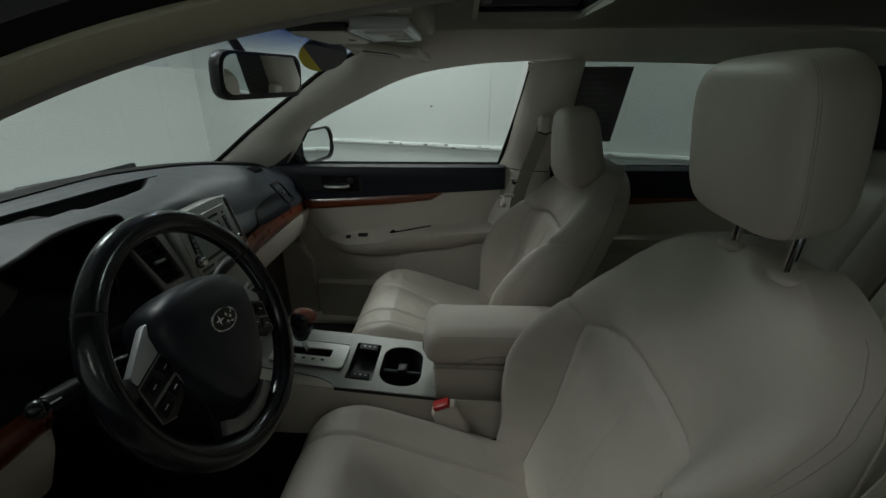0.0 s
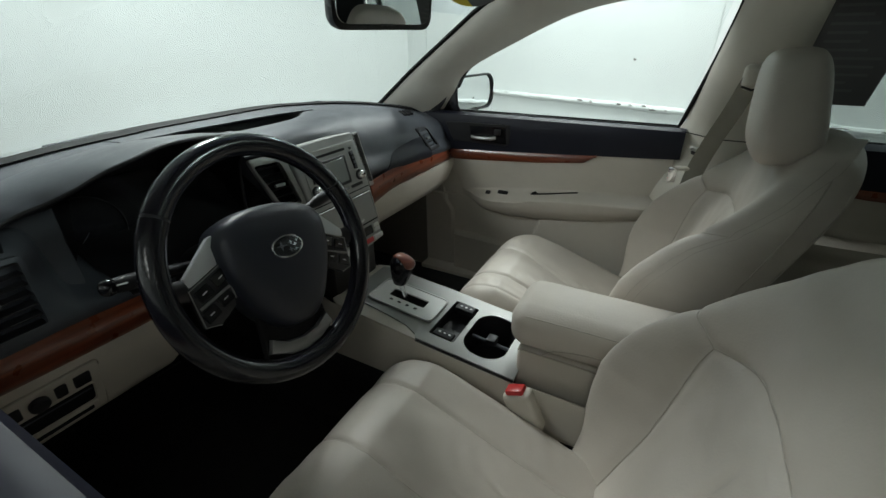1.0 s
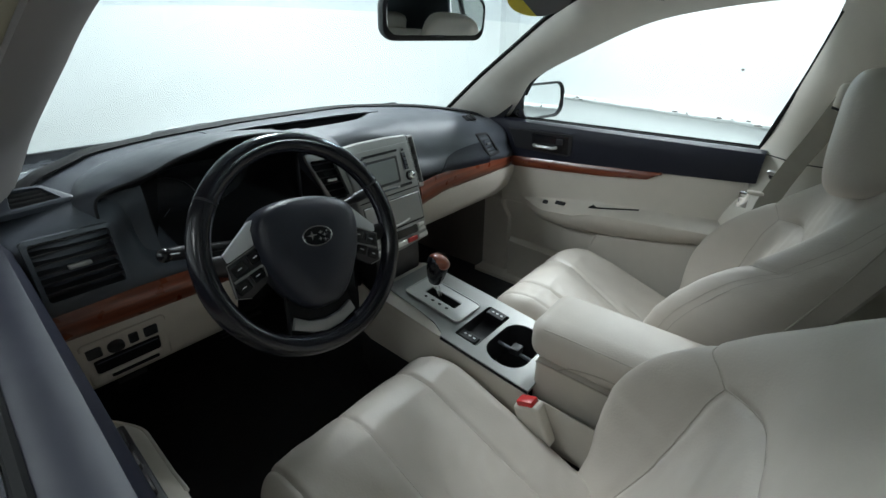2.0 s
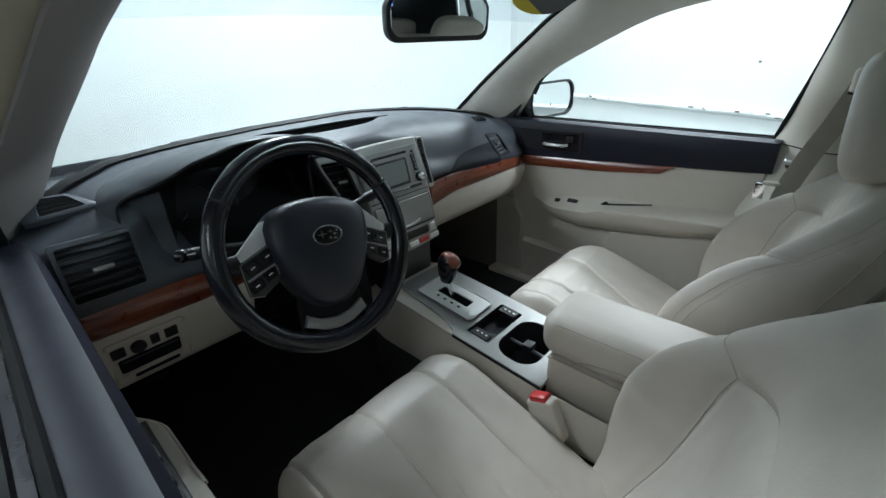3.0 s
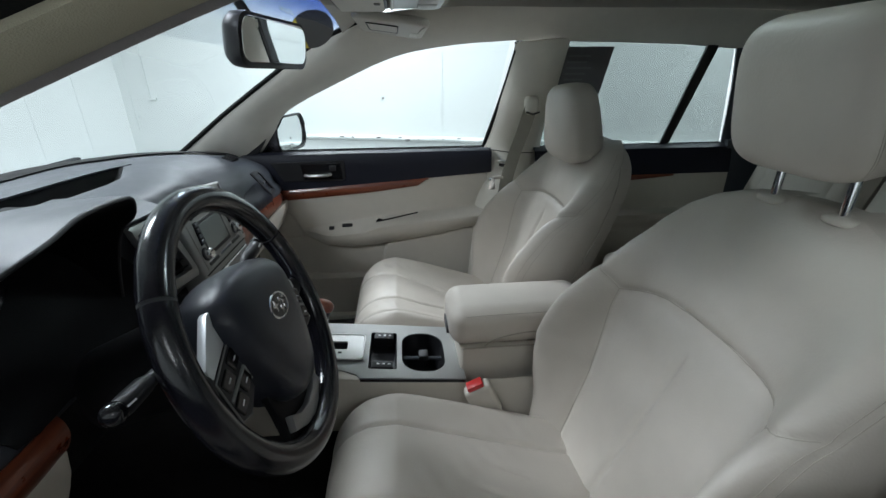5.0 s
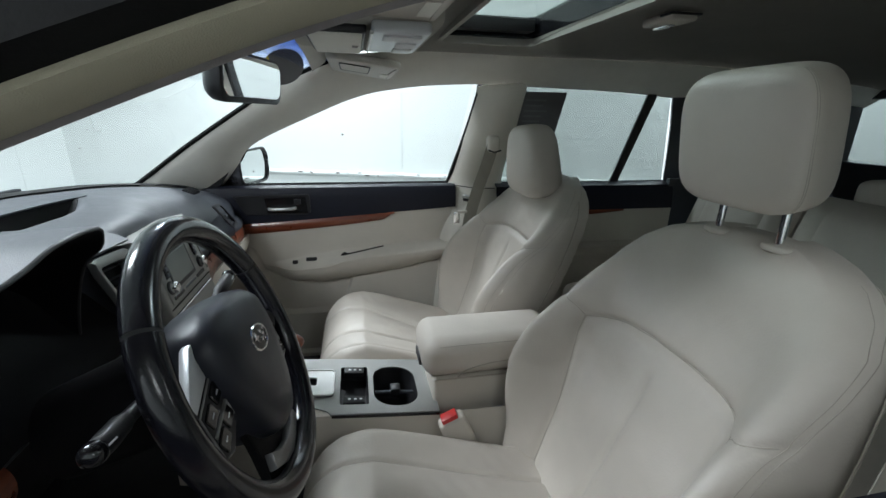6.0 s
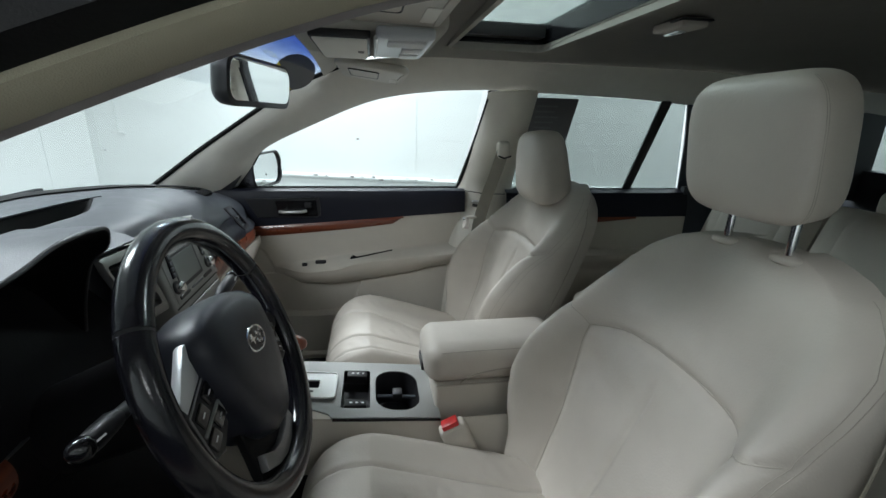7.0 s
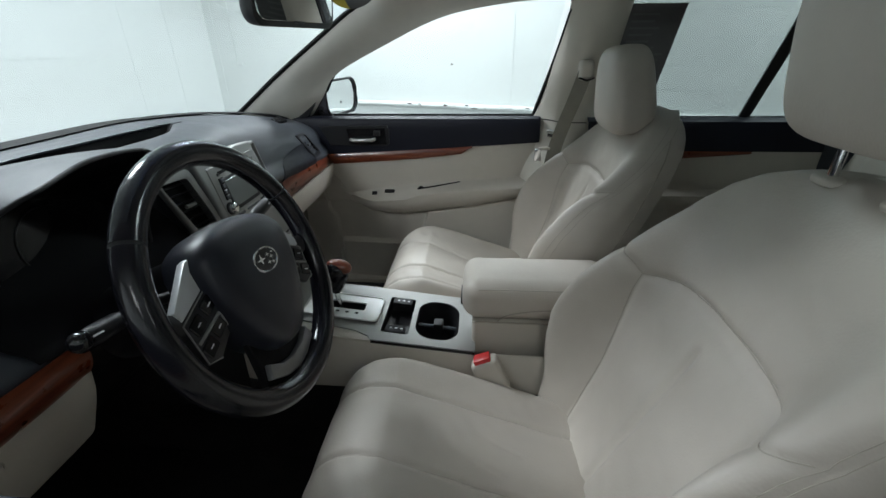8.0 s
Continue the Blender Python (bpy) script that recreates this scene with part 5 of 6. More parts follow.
    T = lambda x, y, z: S @ Vector((x, y, z))
    corner_vent(stk, "centre_vent", [T(-0.214, 0.148, -0.016), T(-0.128, 0.142, -0.006), T(-0.104, 0.012, -0.004), T(-0.158, 0.008, -0.032)], [T(-0.204, 0.132, -0.015), T(-0.140, 0.128, -0.010), T(-0.116, 0.028, -0.009), T(-0.154, 0.026, -0.028)], S.to_3x3() @ Vector((-0.22, 0, 1)), 6, SILVER, 0.012)
    rows = [list(r) for r in zip(*[cr([(x, y0, 1.034), (x, y0 + 0.03, 1.047), (x, 0.35, 1.055), (x, 0.43, 1.053)], 10) for x, y0 in zip(np.linspace(-0.214, -0.115, 8), np.linspace(0.264, 0.254, 8))])]
    part("vent_cap", slab(rows, 0.004), DARK, d, "charcoal pad above the vent")
    corner_vent(stk, "centre_vent", [T(0.099, 0.142, -0.002), T(0.134, 0.142, -0.012), T(0.140, -0.006, -0.008), T(0.112, -0.004, -0.002)], [T(0.103, 0.136, -0.003), T(0.128, 0.136, -0.010), T(0.135, 0.006, -0.007), T(0.116, 0.008, -0.003)], S.to_3x3() @ Vector((0.25, 0, 0.95)), 7, SILVER)
    L = lambda x, y, z=0.005: S @ Matrix.Translation((x, y, z))
    part("disc_slot", prism(rounded(0.122, 0.007, 0.003), 0.002, 0.0008, 1, L(-0.010, 0.112)), MATT, stk, "black disc slot")
    part("head_unit", prism([(-0.098, 0.128), (0.086, 0.128), (0.095, 0.008), (-0.095, 0.008)], 0.003, 0.0015, 1, L(0, 0, 0.0035)), SILVER, stk, "silver audio unit")
    part("screen_frame", prism(rounded(0.110, 0.072, 0.005), 0.003, 0.001, 1, L(-0.010, 0.0635, 0.0045)), BLACK, stk, "black display surround")
    part("screen", prism(rounded(0.098, 0.058, 0.003), 0.002, 0.0008, 1, L(-0.012, 0.064, 0.0065)), SCREEN, stk, "grey unlit display")
    for sg in (-1, 1):
        part("button_column", prism([(sg * 0.061, 0.102), (sg * 0.076, 0.102), (sg * 0.081, 0.056), (sg * 0.066, 0.056)], 0.002, 0.0008, 1, L(0, 0, 0.006)), MATT, stk)
        for k in range(4):
            part("radio_button", prism(rounded(0.011, 0.008, 0.002), 0.003, 0.001, 1, L(sg * (0.0690 + 0.0012 * k), 0.096 - 0.0113 * k, 0.0075)), DARK, stk)
        part("radio_button", prism(rounded(0.009, 0.006, 0.002), 0.003, 0.001, 1, L(sg * 0.070, 0.1095)), BLACK, stk)
        part("knob_ring", prism([(0.0135 * math.cos(a), 0.0135 * math.sin(a)) for a in np.linspace(0, 2 * math.pi, 24, endpoint=False)], 0.004, 0.001, 1, L(sg * 0.079, 0.038)), BLACK, stk)
        part("radio_knob", prism([(0.0105 * math.cos(a), 0.0105 * math.sin(a)) for a in np.linspace(0, 2 * math.pi, 24, endpoint=False)], 0.016, 0.004, 3, L(sg * 0.079, 0.038)), CHROME, stk, "chrome radio knob")
        part("radio_button", prism(rounded(0.046, 0.008, 0.003), 0.003, 0.001, 1, L(sg * 0.060, 0.0165)), BLACK, stk)
    part("radio_button", prism(rounded(0.056, 0.005, 0.002), 0.003, 0.001, 1, L(0.002, 0.0165)), DARK, stk)
    part("groove", prism(rounded(0.21, 0.0025, 0.001), 0.0015, 0, 1, L(0, 0.002, 0.0045)), MATT, stk)
    part("lid_gap", prism([(-0.100, -0.010), (0.101, -0.010), (0.105, -0.092), (-0.102, -0.092)], 0.002, 0, 1, L(0, 0, 0.0035)), MATT, stk)
    part("storage_lid", prism([(-0.098, -0.012), (0.099, -0.012), (0.103, -0.088), (-0.100, -0.088)], 0.004, 0.0015, 1, L(0, 0, 0.0035)), SILVER, stk, "silver storage compartment lid")
    part("lid_pull", tube([S @ Vector((x, -0.083 + 0.006 * (x / 0.046) ** 2, 0.008)) for x in np.linspace(-0.046, 0.046, 9)], 0.003, 6), SATIN, stk)
    part("climate_display", prism(rounded(0.138, 0.023, 0.003), 0.003, 0.001, 1, L(0.0, -0.111)), GLOSSBLACK, stk, "dark climate display")
    for sg in (-1, 1):
        for k in range(2):
            part("climate_button", prism(rounded(0.024, 0.010, 0.002), 0.004, 0.001, 1, L(sg * 0.086, -0.105 - 0.012 * k)), SATIN, stk, "pale climate button")
    for k in range(5):
        x = -0.080 + 0.041 * k
        part("climate_button" if k != 3 else "hazard_switch", prism(rounded(0.037, 0.013, 0.002), 0.006, 0.0015, 1, L(x, -0.1365)), RED if k == 3 else SATIN, stk, "red hazard switch" if k == 3 else "")
    part("stack_foot", rbox((-0.085, 0.19, 0.60), (0.085, 0.30, 0.745), 0.01), BLACK, stk)


dashboard()


# ---------------------------------------------------------------- steering wheel and stalks
def steering_wheel():
    w = thing("steering_wheel", (-0.367, 0.026, 0.941), "black leather steering wheel with silver spoke inserts", "steering wheel")
    M = Matrix.Translation((-0.367, 0.026, 0.941)) @ pose(0, 0, 0, 90 - math.degrees(0.371))
    K = M.copy()
    M = M @ pose(0, 0, 0, 0, 0, -8)

    def arc(a0, a1, n, r=0.1796):
        return [M @ Vector((r * math.cos(radians(a)), r * math.sin(radians(a)), 0)) for a in np.linspace(a0, a1, n)]

    nz = M.to_3x3() @ Vector((0, 0, 1))
    part("upper_rim", tube(arc(32, 148, 60), 0.0176, 16, up=nz), RIMLEATHER, w, "smooth glossy black leather rim")
    fat = [0.0176 + 0.0016 * math.sin(math.pi * k) ** 2 for k in np.linspace(0, 1, 90)]
    part("lower_rim", tube(arc(149.2, 390.8, 90), fat, 16, up=nz), RIMLEATHER, w, "worn black leather rim")
    for a in (31.4, 148.6):
        part("rim_joint", tube(arc(a - 0.8, a + 0.8, 3), 0.0170, 16, up=nz), BLACK, w)
    # airbag cover
    out = [(-0.098, 0.045), (-0.085, 0.068), (-0.05, 0.083), (0.0, 0.088), (0.05, 0.083), (0.085, 0.068), (0.098, 0.045), (0.095, 0.0), (0.078, -0.045), (0.055, -0.085), (0.028, -0.108), (0.0, -0.112), (-0.028, -0.108), (-0.055, -0.085), (-0.078, -0.045), (-0.095, 0.0)]
    ring = [tuple(p)[:2] for p in cr([(*p, 0) for p in out + out[:1]], 65)][:-1]
    rings = []
    for f, z in ((0.96, -0.045), (1.0, -0.02), (1.0, 0.0), (0.97, 0.014), (0.90, 0.022), (0.75, 0.028), (0.5, 0.031), (0.2, 0.032), (0.02, 0.032)):
        rings.append([M @ Vector((x * f, y * f - 0.004, z)) for x, y in ring])
    hub = part("airbag_cover", loft(rings), HUB, w, "dark charcoal airbag cover")
    # emblem as plain shapes
    E = M @ Matrix.Translation((0, 0.012, 0.0322))
    part("emblem_ring", tube([E @ Vector((0.0275 * math.cos(a), 0.0165 * math.sin(a), 0)) for a in np.linspace(0, 2 * math.pi, 40, endpoint=False)], 0.0016, 6, True), CHROME, hub, "chrome oval emblem")
    part("emblem_field", prism([(0.0265 * math.cos(a), 0.0155 * math.sin(a)) for a in np.linspace(0, 2 * math.pi, 36, endpoint=False)], 0.001, 0, 1, E @ Matrix.Translation((0, 0, -0.0008))), GLOSSBLACK, hub)
    for x, y, r in ((-0.011, 0.002, 0.011), (0.006, 0.005, 0.0055), (0.013, 0.0, 0.0055), (0.004, -0.006, 0.0055), (0.013, -0.008, 0.005), (0.018, 0.006, 0.004)):
        part("emblem_mark", prism([(x + (r if k % 2 == 0 else 0.28 * r) * math.cos(k * math.pi / 4), y + (r if k % 2 == 0 else 0.28 * r) * 0.75 * math.sin(k * math.pi / 4)) for k in range(8)], 0.0012, 0, 1, E), CHROME, hub, smooth=False)
    # side spokes with switches
    for sg in (-1, 1):
        o = [(sg * 0.086, 0.058), (sg * 0.098, 0.055), (sg * 0.146, 0.010), (sg * 0.146, -0.006), (sg * 0.088, 0.020)]
        sp = part("spoke", prism(o, 0.012, 0.002, 2, M @ Matrix.Translation((0, 0, -0.012))), BRIGHT, w, "silver spoke insert")
        edge = [(sg * 0.088, 0.018), (sg * 0.146, -0.008), (sg * 0.141, -0.062), (sg * 0.119, -0.066), (sg * 0.090, -0.048)]
        part("switch_frame", prism(edge, 0.012, 0.0025, 2, M @ Matrix.Translation((0, 0, -0.010))), BLACK, sp)
        part("switch_edge", tube([M @ Vector((x, y, 0.001)) for x, y in (edge[0], edge[1], edge[2], edge[3])], 0.0012, 6), SILVER, sp, "thin silver edging")
        part("switch_edge", tube([M @ Vector((sg * x, y, 0.002)) for x, y in ((0.087, 0.018), (0.090, -0.01), (0.088, -0.038))], 0.0012, 6), SILVER, sp)
        part("switch_bridge", tube([M @ Vector((sg * 0.092, -0.018, 0.003)), M @ Vector((sg * 0.140, -0.036, 0.002))], 0.0022, 6), SILVER, sp)
        for x, y in ((0.1015, -0.002), (0.1285, -0.016), (0.103, -0.032), (0.128, -0.046)):
            C = M @ Matrix.Translation((sg * x, y, 0.001)) @ pose(0, 0, 0, 0, 0, sg * -25)
            part("wheel_button", prism(rounded(0.024, 0.018, 0.003), 0.0035, 0.0012, 1, C), GLOSSBLACK, sp)
            part("button_mark", prism(rounded(0.008, 0.0013, 0.0005, 2), 0.0006, 0, 1, C @ Matrix.Translation((0, 0, 0.0035))), WHITEMARK, sp)
        part("spoke_arm", tube([M @ Vector((sg * 0.07, 0.0, -0.02)), M @ Vector((sg * 0.13, -0.01, -0.012)), M @ Vector((sg * 0.178, -0.002, 0))], [0.03, 0.020, 0.013], 12, flat=0.5, up=nz), BLACK, w)
    # lower spoke
    part("hub_back", prism([(-0.060, -0.070), (0.060, -0.070), (0.064, -0.138), (0.066, -0.166), (0.030, -0.176), (-0.030, -0.176), (-0.066, -0.166), (-0.064, -0.138)], 0.012, 0.003, 2, M @ Matrix.Translation((0, 0, -0.022))), MATT, w)
    cres = [(-0.056, -0.120), (-0.03, -0.134), (0.0, -0.139), (0.03, -0.134), (0.056, -0.120), (0.064, -0.140), (0.03, -0.156), (0.0, -0.161), (-0.03, -0.156), (-0.064, -0.140)]
    part("lower_spoke", prism(cres, 0.012, 0.003, 2, M @ Matrix.Translation((0, 0, -0.010))), GUNMETAL, w, "silver lower spoke insert")
    # column and stalks
    col = thing("steering_column", (-0.367, 0.15, 0.88), "black plastic steering column with control stalks", "steering column")
    part("shroud", tube([K @ Vector((0, -0.005, z)) for z in (-0.035, -0.06, -0.12, -0.24)], [0.050, 0.062, 0.066, 0.060], 20, flat=0.85, up=nz), MATT, col)
    for sg in (-1, 1):
        p = [K @ Vector((sg * x, y, z)) for x, y, z in ((0.05, 0.022, -0.062), (0.10, 0.038, -0.060), (0.150, 0.047, -0.052))]
        part("stalk", tube(p, [0.008, 0.007, 0.008], 10), BLACK, col, "black control stalk")
        q = [K @ Vector((sg * x, y, z)) for x, y, z in ((0.150, 0.047, -0.052), (0.160, 0.049, -0.051), (0.188, 0.053, -0.047), (0.206, 0.056, -0.045), (0.212, 0.057, -0.044))]
        part("stalk_end", tube(q, [0.008, 0.0105, 0.011, 0.0095, 0.004], 12), BLACK, col, "glossy black stalk end with white marks")
        part("stalk_cap", egg(tuple(q[3]), (0.011, 0.011, 0.011), 0.9, 0.9, 12), GLOSSBLACK, col, "glossy black stalk cap")
        part("stalk_mark", tube([q[2] + nz * 0.0105, q[3] + nz * 0.0092], 0.0012, 4), WHITEMARK, col)


steering_wheel()


# ---------------------------------------------------------------- centre console
def plate(outer, holes, t, m):
    """A flat plate with holes through it."""
    bm = bmesh.new()
    edges = []
    for loop in [outer] + holes:
        vs = [bm.verts.new((x, y, 0)) for x, y in loop]
        edges += [bm.edges.new((a, b)) for a, b in zip(vs, vs[1:] + vs[:1])]
    bmesh.ops.triangle_fill(bm, use_beauty=True, edges=edges)
    got = bmesh.ops.extrude_face_region(bm, geom=bm.faces[:])
    for v in got["geom"]:
        if isinstance(v, bmesh.types.BMVert):
            v.co.z -= t
    bm.transform(m)
    return bm


def well(outline, depth, m, taper=0.9):
    """An open cup with that rim, going down."""
    cx, cy = sum(p[0] for p in outline) / len(outline), sum(p[1] for p in outline) / len(outline)
    rings = []
    for f, z in ((1.0, 0.0), (0.97, -0.3), (taper, -1.0), (0.3, -1.0), (0.02, -1.0)):
        rings.append([m @ Vector((cx + (x - cx) * f, cy + (y - cy) * f, z * depth)) for x, y in outline])
    return loft(rings, caps=False)


def console():
    c = thing("centre_console", (0, -0.1, 0.3), "ivory centre console with silver top plate and armrest", "console")
    M = Matrix.Translation((0, -0.04, 0.631)) @ pose(0, 0, 0, 6.2)
    move = lambda o, x, y: [(a + x, b + y) for a, b in o]
    cup = move(rounded(0.158, 0.105, 0.046, 7), -0.006, -0.168)
    tray = move(rounded(0.150, 0.066, 0.006), -0.004, -0.070)
    gate = move(rounded(0.032, 0.105, 0.004), 0.004, 0.070)
    outer = [(-0.108, -0.262), (0.108, -0.262), (0.112, 0.0), (0.112, 0.21), (0.10, 0.235), (-0.10, 0.235), (-0.112, 0.21), (-0.112, 0.0)]
    part("console_top", plate([(x * 1.0, y) for x, y in outer], [cup, tray, gate], 0.006, M @ Matrix.Translation((0, 0, -0.004))), TRIM, c, "ivory console top", smooth=False)
    outer = [(-0.108, -0.262), (0.108, -0.262), (0.110, 0.0), (0.106, 0.19), (0.095, 0.215), (-0.060, 0.215), (-0.070, 0.20), (-0.078, 0.08), (-0.086, 0.02), (-0.100, -0.012), (-0.112, -0.020)]
    part("top_plate", plate(outer, [cup, tray, gate], 0.006, M), SILVER, c, "brushed silver plastic top plate", smooth=False)
    part("plate_edge", tube([M @ Vector((x, y, -0.006)) for x, y in ((-0.1125, -0.022), (-0.1120, -0.06), (-0.111, -0.13), (-0.1085, -0.262))], 0.0035, 6), GLOSSBLACK, c, "dark plate edge")
    body = []
    for y, w, t, b in ((0.26, 0.100, 0.655, 0.30), (0.20, 0.113, 0.650, 0.30), (0.0, 0.114, 0.628, 0.30), (-0.30, 0.112, 0.596, 0.30), (-0.34, 0.112, 0.60, 0.30), (-0.62, 0.112, 0.60, 0.30)):
        body.append([Vector(p) for p in ((-w - 0.012, y, b), (-w - 0.004, y, 0.488), (-w, y, t - 0.02), (-w + 0.006, y, t - 0.006), (w - 0.006, y, t - 0.006), (w, y, t - 0.02), (w + 0.004, y, 0.488), (w + 0.012, y, b))])
    sides = []
    for i0, i1 in ((1, 4), (4, 7)):
        rows = [[r[k] for r in body] for k in range(i0, i1)]
        sides.append(slab(rows, -0.004))
    for i0, i1 in ((0, 2), (6, 8)):
        part("console_skirt", slab([[r[k] for r in body] for k in range(i0, i1)], -0.004), CARPET, c, "black carpeted console skirt")
    part("console_side", sides[0], TRIM, c, "ivory plastic console side")
    part("console_side", sides[1], TRIM, c, "ivory plastic console side")
    part("console_front", rbox((-0.10, 0.245, 0.30), (0.10, 0.26, 0.655), 0.004), BLACK, c)
    part("cup_well", well(cup, 0.085, M @ Matrix.Translation((0, 0, -0.003))), BLACK, c, "black double cup holder")
    part("cup_divider", tube([M @ Vector((-0.004, y, -0.022)) for y in (-0.216, -0.185, -0.15, -0.121)], 0.0045, 8), DARK, c, "dark grey cup divider")
    part("divider_clip", rbox((-0.016, -0.220, 0.588), (0.012, -0.196, 0.606), 0.003, 2), BLACK, c)
    part("tray_well", well(tray, 0.035, M @ Matrix.Translation((0, 0, -0.002)), 0.95), BLACK, c, "black open tray with heater switches")
    for x in (-0.062, 0.056):
        part("heater_switch", prism(rounded(0.026, 0.050, 0.004), 0.012, 0.003, 2, M @ Matrix.Translation((x, -0.070, -0.010))), BLACK, c, "black seat heater switch")
        for k in range(3):
            part("switch_mark", prism(rounded(0.004, 0.006, 0.001), 0.001, 0, 1, M @ Matrix.Translation((x, -0.085 + 0.013 * k, 0.0015))), WHITEMARK, c)
    # gear gate and lever
    part("gate_plate", plate(move(rounded(0.100, 0.185, 0.012), 0.0, 0.070), [gate], 0.003, M @ Matrix.Translation((0, 0, 0.0045))), SATIN, c, "satin metal gear gate plate", smooth=False)
    part("gate_rim", tube([M @ Vector((x, y + 0.070, 0.005)) for x, y in rounded(0.100, 0.185, 0.012)], 0.0022, 6, True), SATIN, c)
    part("gate_well", well(gate, 0.03, M), BLACK, c)
    for k in range(4):
        part("gate_mark", prism(rounded(0.007, 0.009, 0.002), 0.0006, 0, 1, M @ Matrix.Translation((-0.026, 0.105 - 0.024 * k, 0.0047))), BLACK, c)
    g = thing("gear_lever", (0.0, 0.045, 0.64), "gear lever with glossy wood and black leather knob", "gear lever")
    a = M @ Vector((0.004, 0.075, -0.01))
    b = Vector((-0.010, 0.045, 0.700))
    part("stem", tube([a, a.lerp(b, 0.5), b], 0.006, 10), CHROME, g, "chrome stem")
    knob = [(0.0, 0.010), (0.006, 0.018), (0.022, 0.023), (0.045, 0.028), (0.062, 0.029), (0.076, 0.026), (0.084, 0.018), (0.087, 0.006)]
    k0 = [Vector((-0.010 - 0.06 * h, 0.046 - 0.22 * h, 0.690 + h)) for h, _ in knob]
    part("knob", tube(k0, [r for _, r in knob], 18, up=(0, 1, 0)), RIMLEATHER, g, "black leather knob")
    part("knob_cap", egg((-0.016, 0.0245, 0.7625), (0.019, 0.030, 0.0165), 0.9, 0.9, 16, pose(0, 0, 0, 14)), WOOD, g, "glossy wood knob cap")
    # armrest box
    ar = thing("armrest_box", (0, -0.45, 0.6), "ivory leather armrest box with hinged lid", "armrest")
    part("box_body", rbox((-0.074, -0.62, 0.36), (0.078, -0.292, 0.664), 0.010, 4), TRIM, ar)
    part("lid", rbox((-0.079, -0.61, 0.660), (0.085, -0.268, 0.759), 0.037, 10), LEATHER, ar, "padded ivory leather lid")
    part("lid_seam", tube(cr([(-0.0795, y, z) for y, z in ((-0.58, 0.700), (-0.47, 0.700), (-0.42, 0.696), (-0.37, 0.684), (-0.348, 0.668))], 30), 0.0014, 5), THREAD, ar)
    part("top_seam", tube(cr([(-0.0725, y, z) for y, z in ((-0.58, 0.7462), (-0.48, 0.7462), (-0.36, 0.7460), (-0.305, 0.7445))], 20), 0.0011, 5), THREAD, ar)
    part("lid_gap", tube([(-0.0755, y, 0.661) for y in np.linspace(-0.60, -0.294, 6)], 0.0022, 5), THREAD, ar)
    part("latch", rbox((-0.03, -0.276, 0.676), (0.03, -0.264, 0.698), 0.003), BLACK, ar, "dark latch")


console()


def buckle(cx, s):
    b = thing("belt_buckle", (cx, -0.335, 0.45), "ivory seat belt buckle with red release button", "seat belt buckle", "seat belt buckles")
    R = pose(0, 0, 0, -24, 0, 0)
    part("housing", rbox((cx - 0.017, -0.368, 0.515), (cx + 0.017, -0.306, 0.610), 0.010, 4, R), TRIM, b)
    part("release_button", rbox((cx - 0.0125, -0.336, 0.596), (cx + 0.0125, -0.298, 0.6145), 0.003, 2, R), RED, b, "red release button")
    part("stalk", rbox((cx - 0.008, -0.40, 0.40), (cx + 0.008, -0.375, 0.52), 0.004, 2, R), BLACK, b)


buckle(-0.137, -1)
buckle(0.137, 1)


def seat_belt(s):
    b = thing("seat_belt", (s * 0.68, -0.62, 0.6), "pale seat belt hanging from the middle pillar", "seat belt", "seat belts")
    line = [(0.640, -0.640, 1.15), (0.645, -0.615, 1.06), (0.645, -0.585, 0.97), (0.648, -0.56, 0.86), (0.66, -0.555, 0.70), (0.68, -0.56, 0.45)]
    if s < 0:
        line = [(x + 0.02, y - 0.09, z) for x, y, z in line]
    rows = [[Vector((s * q.x, q.y + k, q.z)) for k in (-0.024, -0.012, 0, 0.012, 0.024)] for q in cr(line, 30)]
    part("webbing", slab(rows, s * 0.0015), WEBBING, b)
    g = Vector((0.645, -0.64, 1.15)) if s > 0 else Vector((0.665, -0.73, 1.15))
    part("guide", rbox((s * g.x - 0.018, g.y - 0.024, 1.118), (s * g.x + 0.022, g.y + 0.024, 1.180), 0.014, 4), MIDPILLAR, b, "beige belt guide")
    part("guide_slot", tube([(s * (g.x - 0.024), g.y + k, z) for k, z in ((-0.024, 1.128), (0.0, 1.120), (0.024, 1.128))], 0.003, 8), BLACK, b)
    t = Vector((0.642, -0.530, 0.896)) if s > 0 else Vector((0.672, -0.570, 0.948))
    if s > 0:
        part("tongue", egg((s * t.x, t.y, t.z), (0.008, 0.020, 0.006), 0.7, 0.7, 12), TRIM, b, "ivory belt tongue")
    else:
        T = frame_at(t, (0.25, 1, 0.12), (-0.75, 0.2, 0.6))
        hole = [(x, y + 0.002) for x, y in rounded(0.044, 0.006, 0.003, 4)]
        part("tongue", plate(rounded(0.066, 0.020, 0.009, 6), [hole], 0.006, T), SATIN, b, "grey belt tongue")
        part("tongue_grip", prism(rounded(0.050, 0.024, 0.008), 0.010, 0.003, 2, T @ Matrix.Translation((0.004, -0.022, -0.008))), BLACK, b, "black tongue grip")
    if s > 0:
        part("tongue_plate", rbox((s * t.x - 0.002, t.y + 0.010, t.z - 0.045), (s * t.x + 0.002, t.y + 0.034, t.z), 0.001), CHROME, b, "chrome tongue plate")


seat_belt(1)
seat_belt(-1)


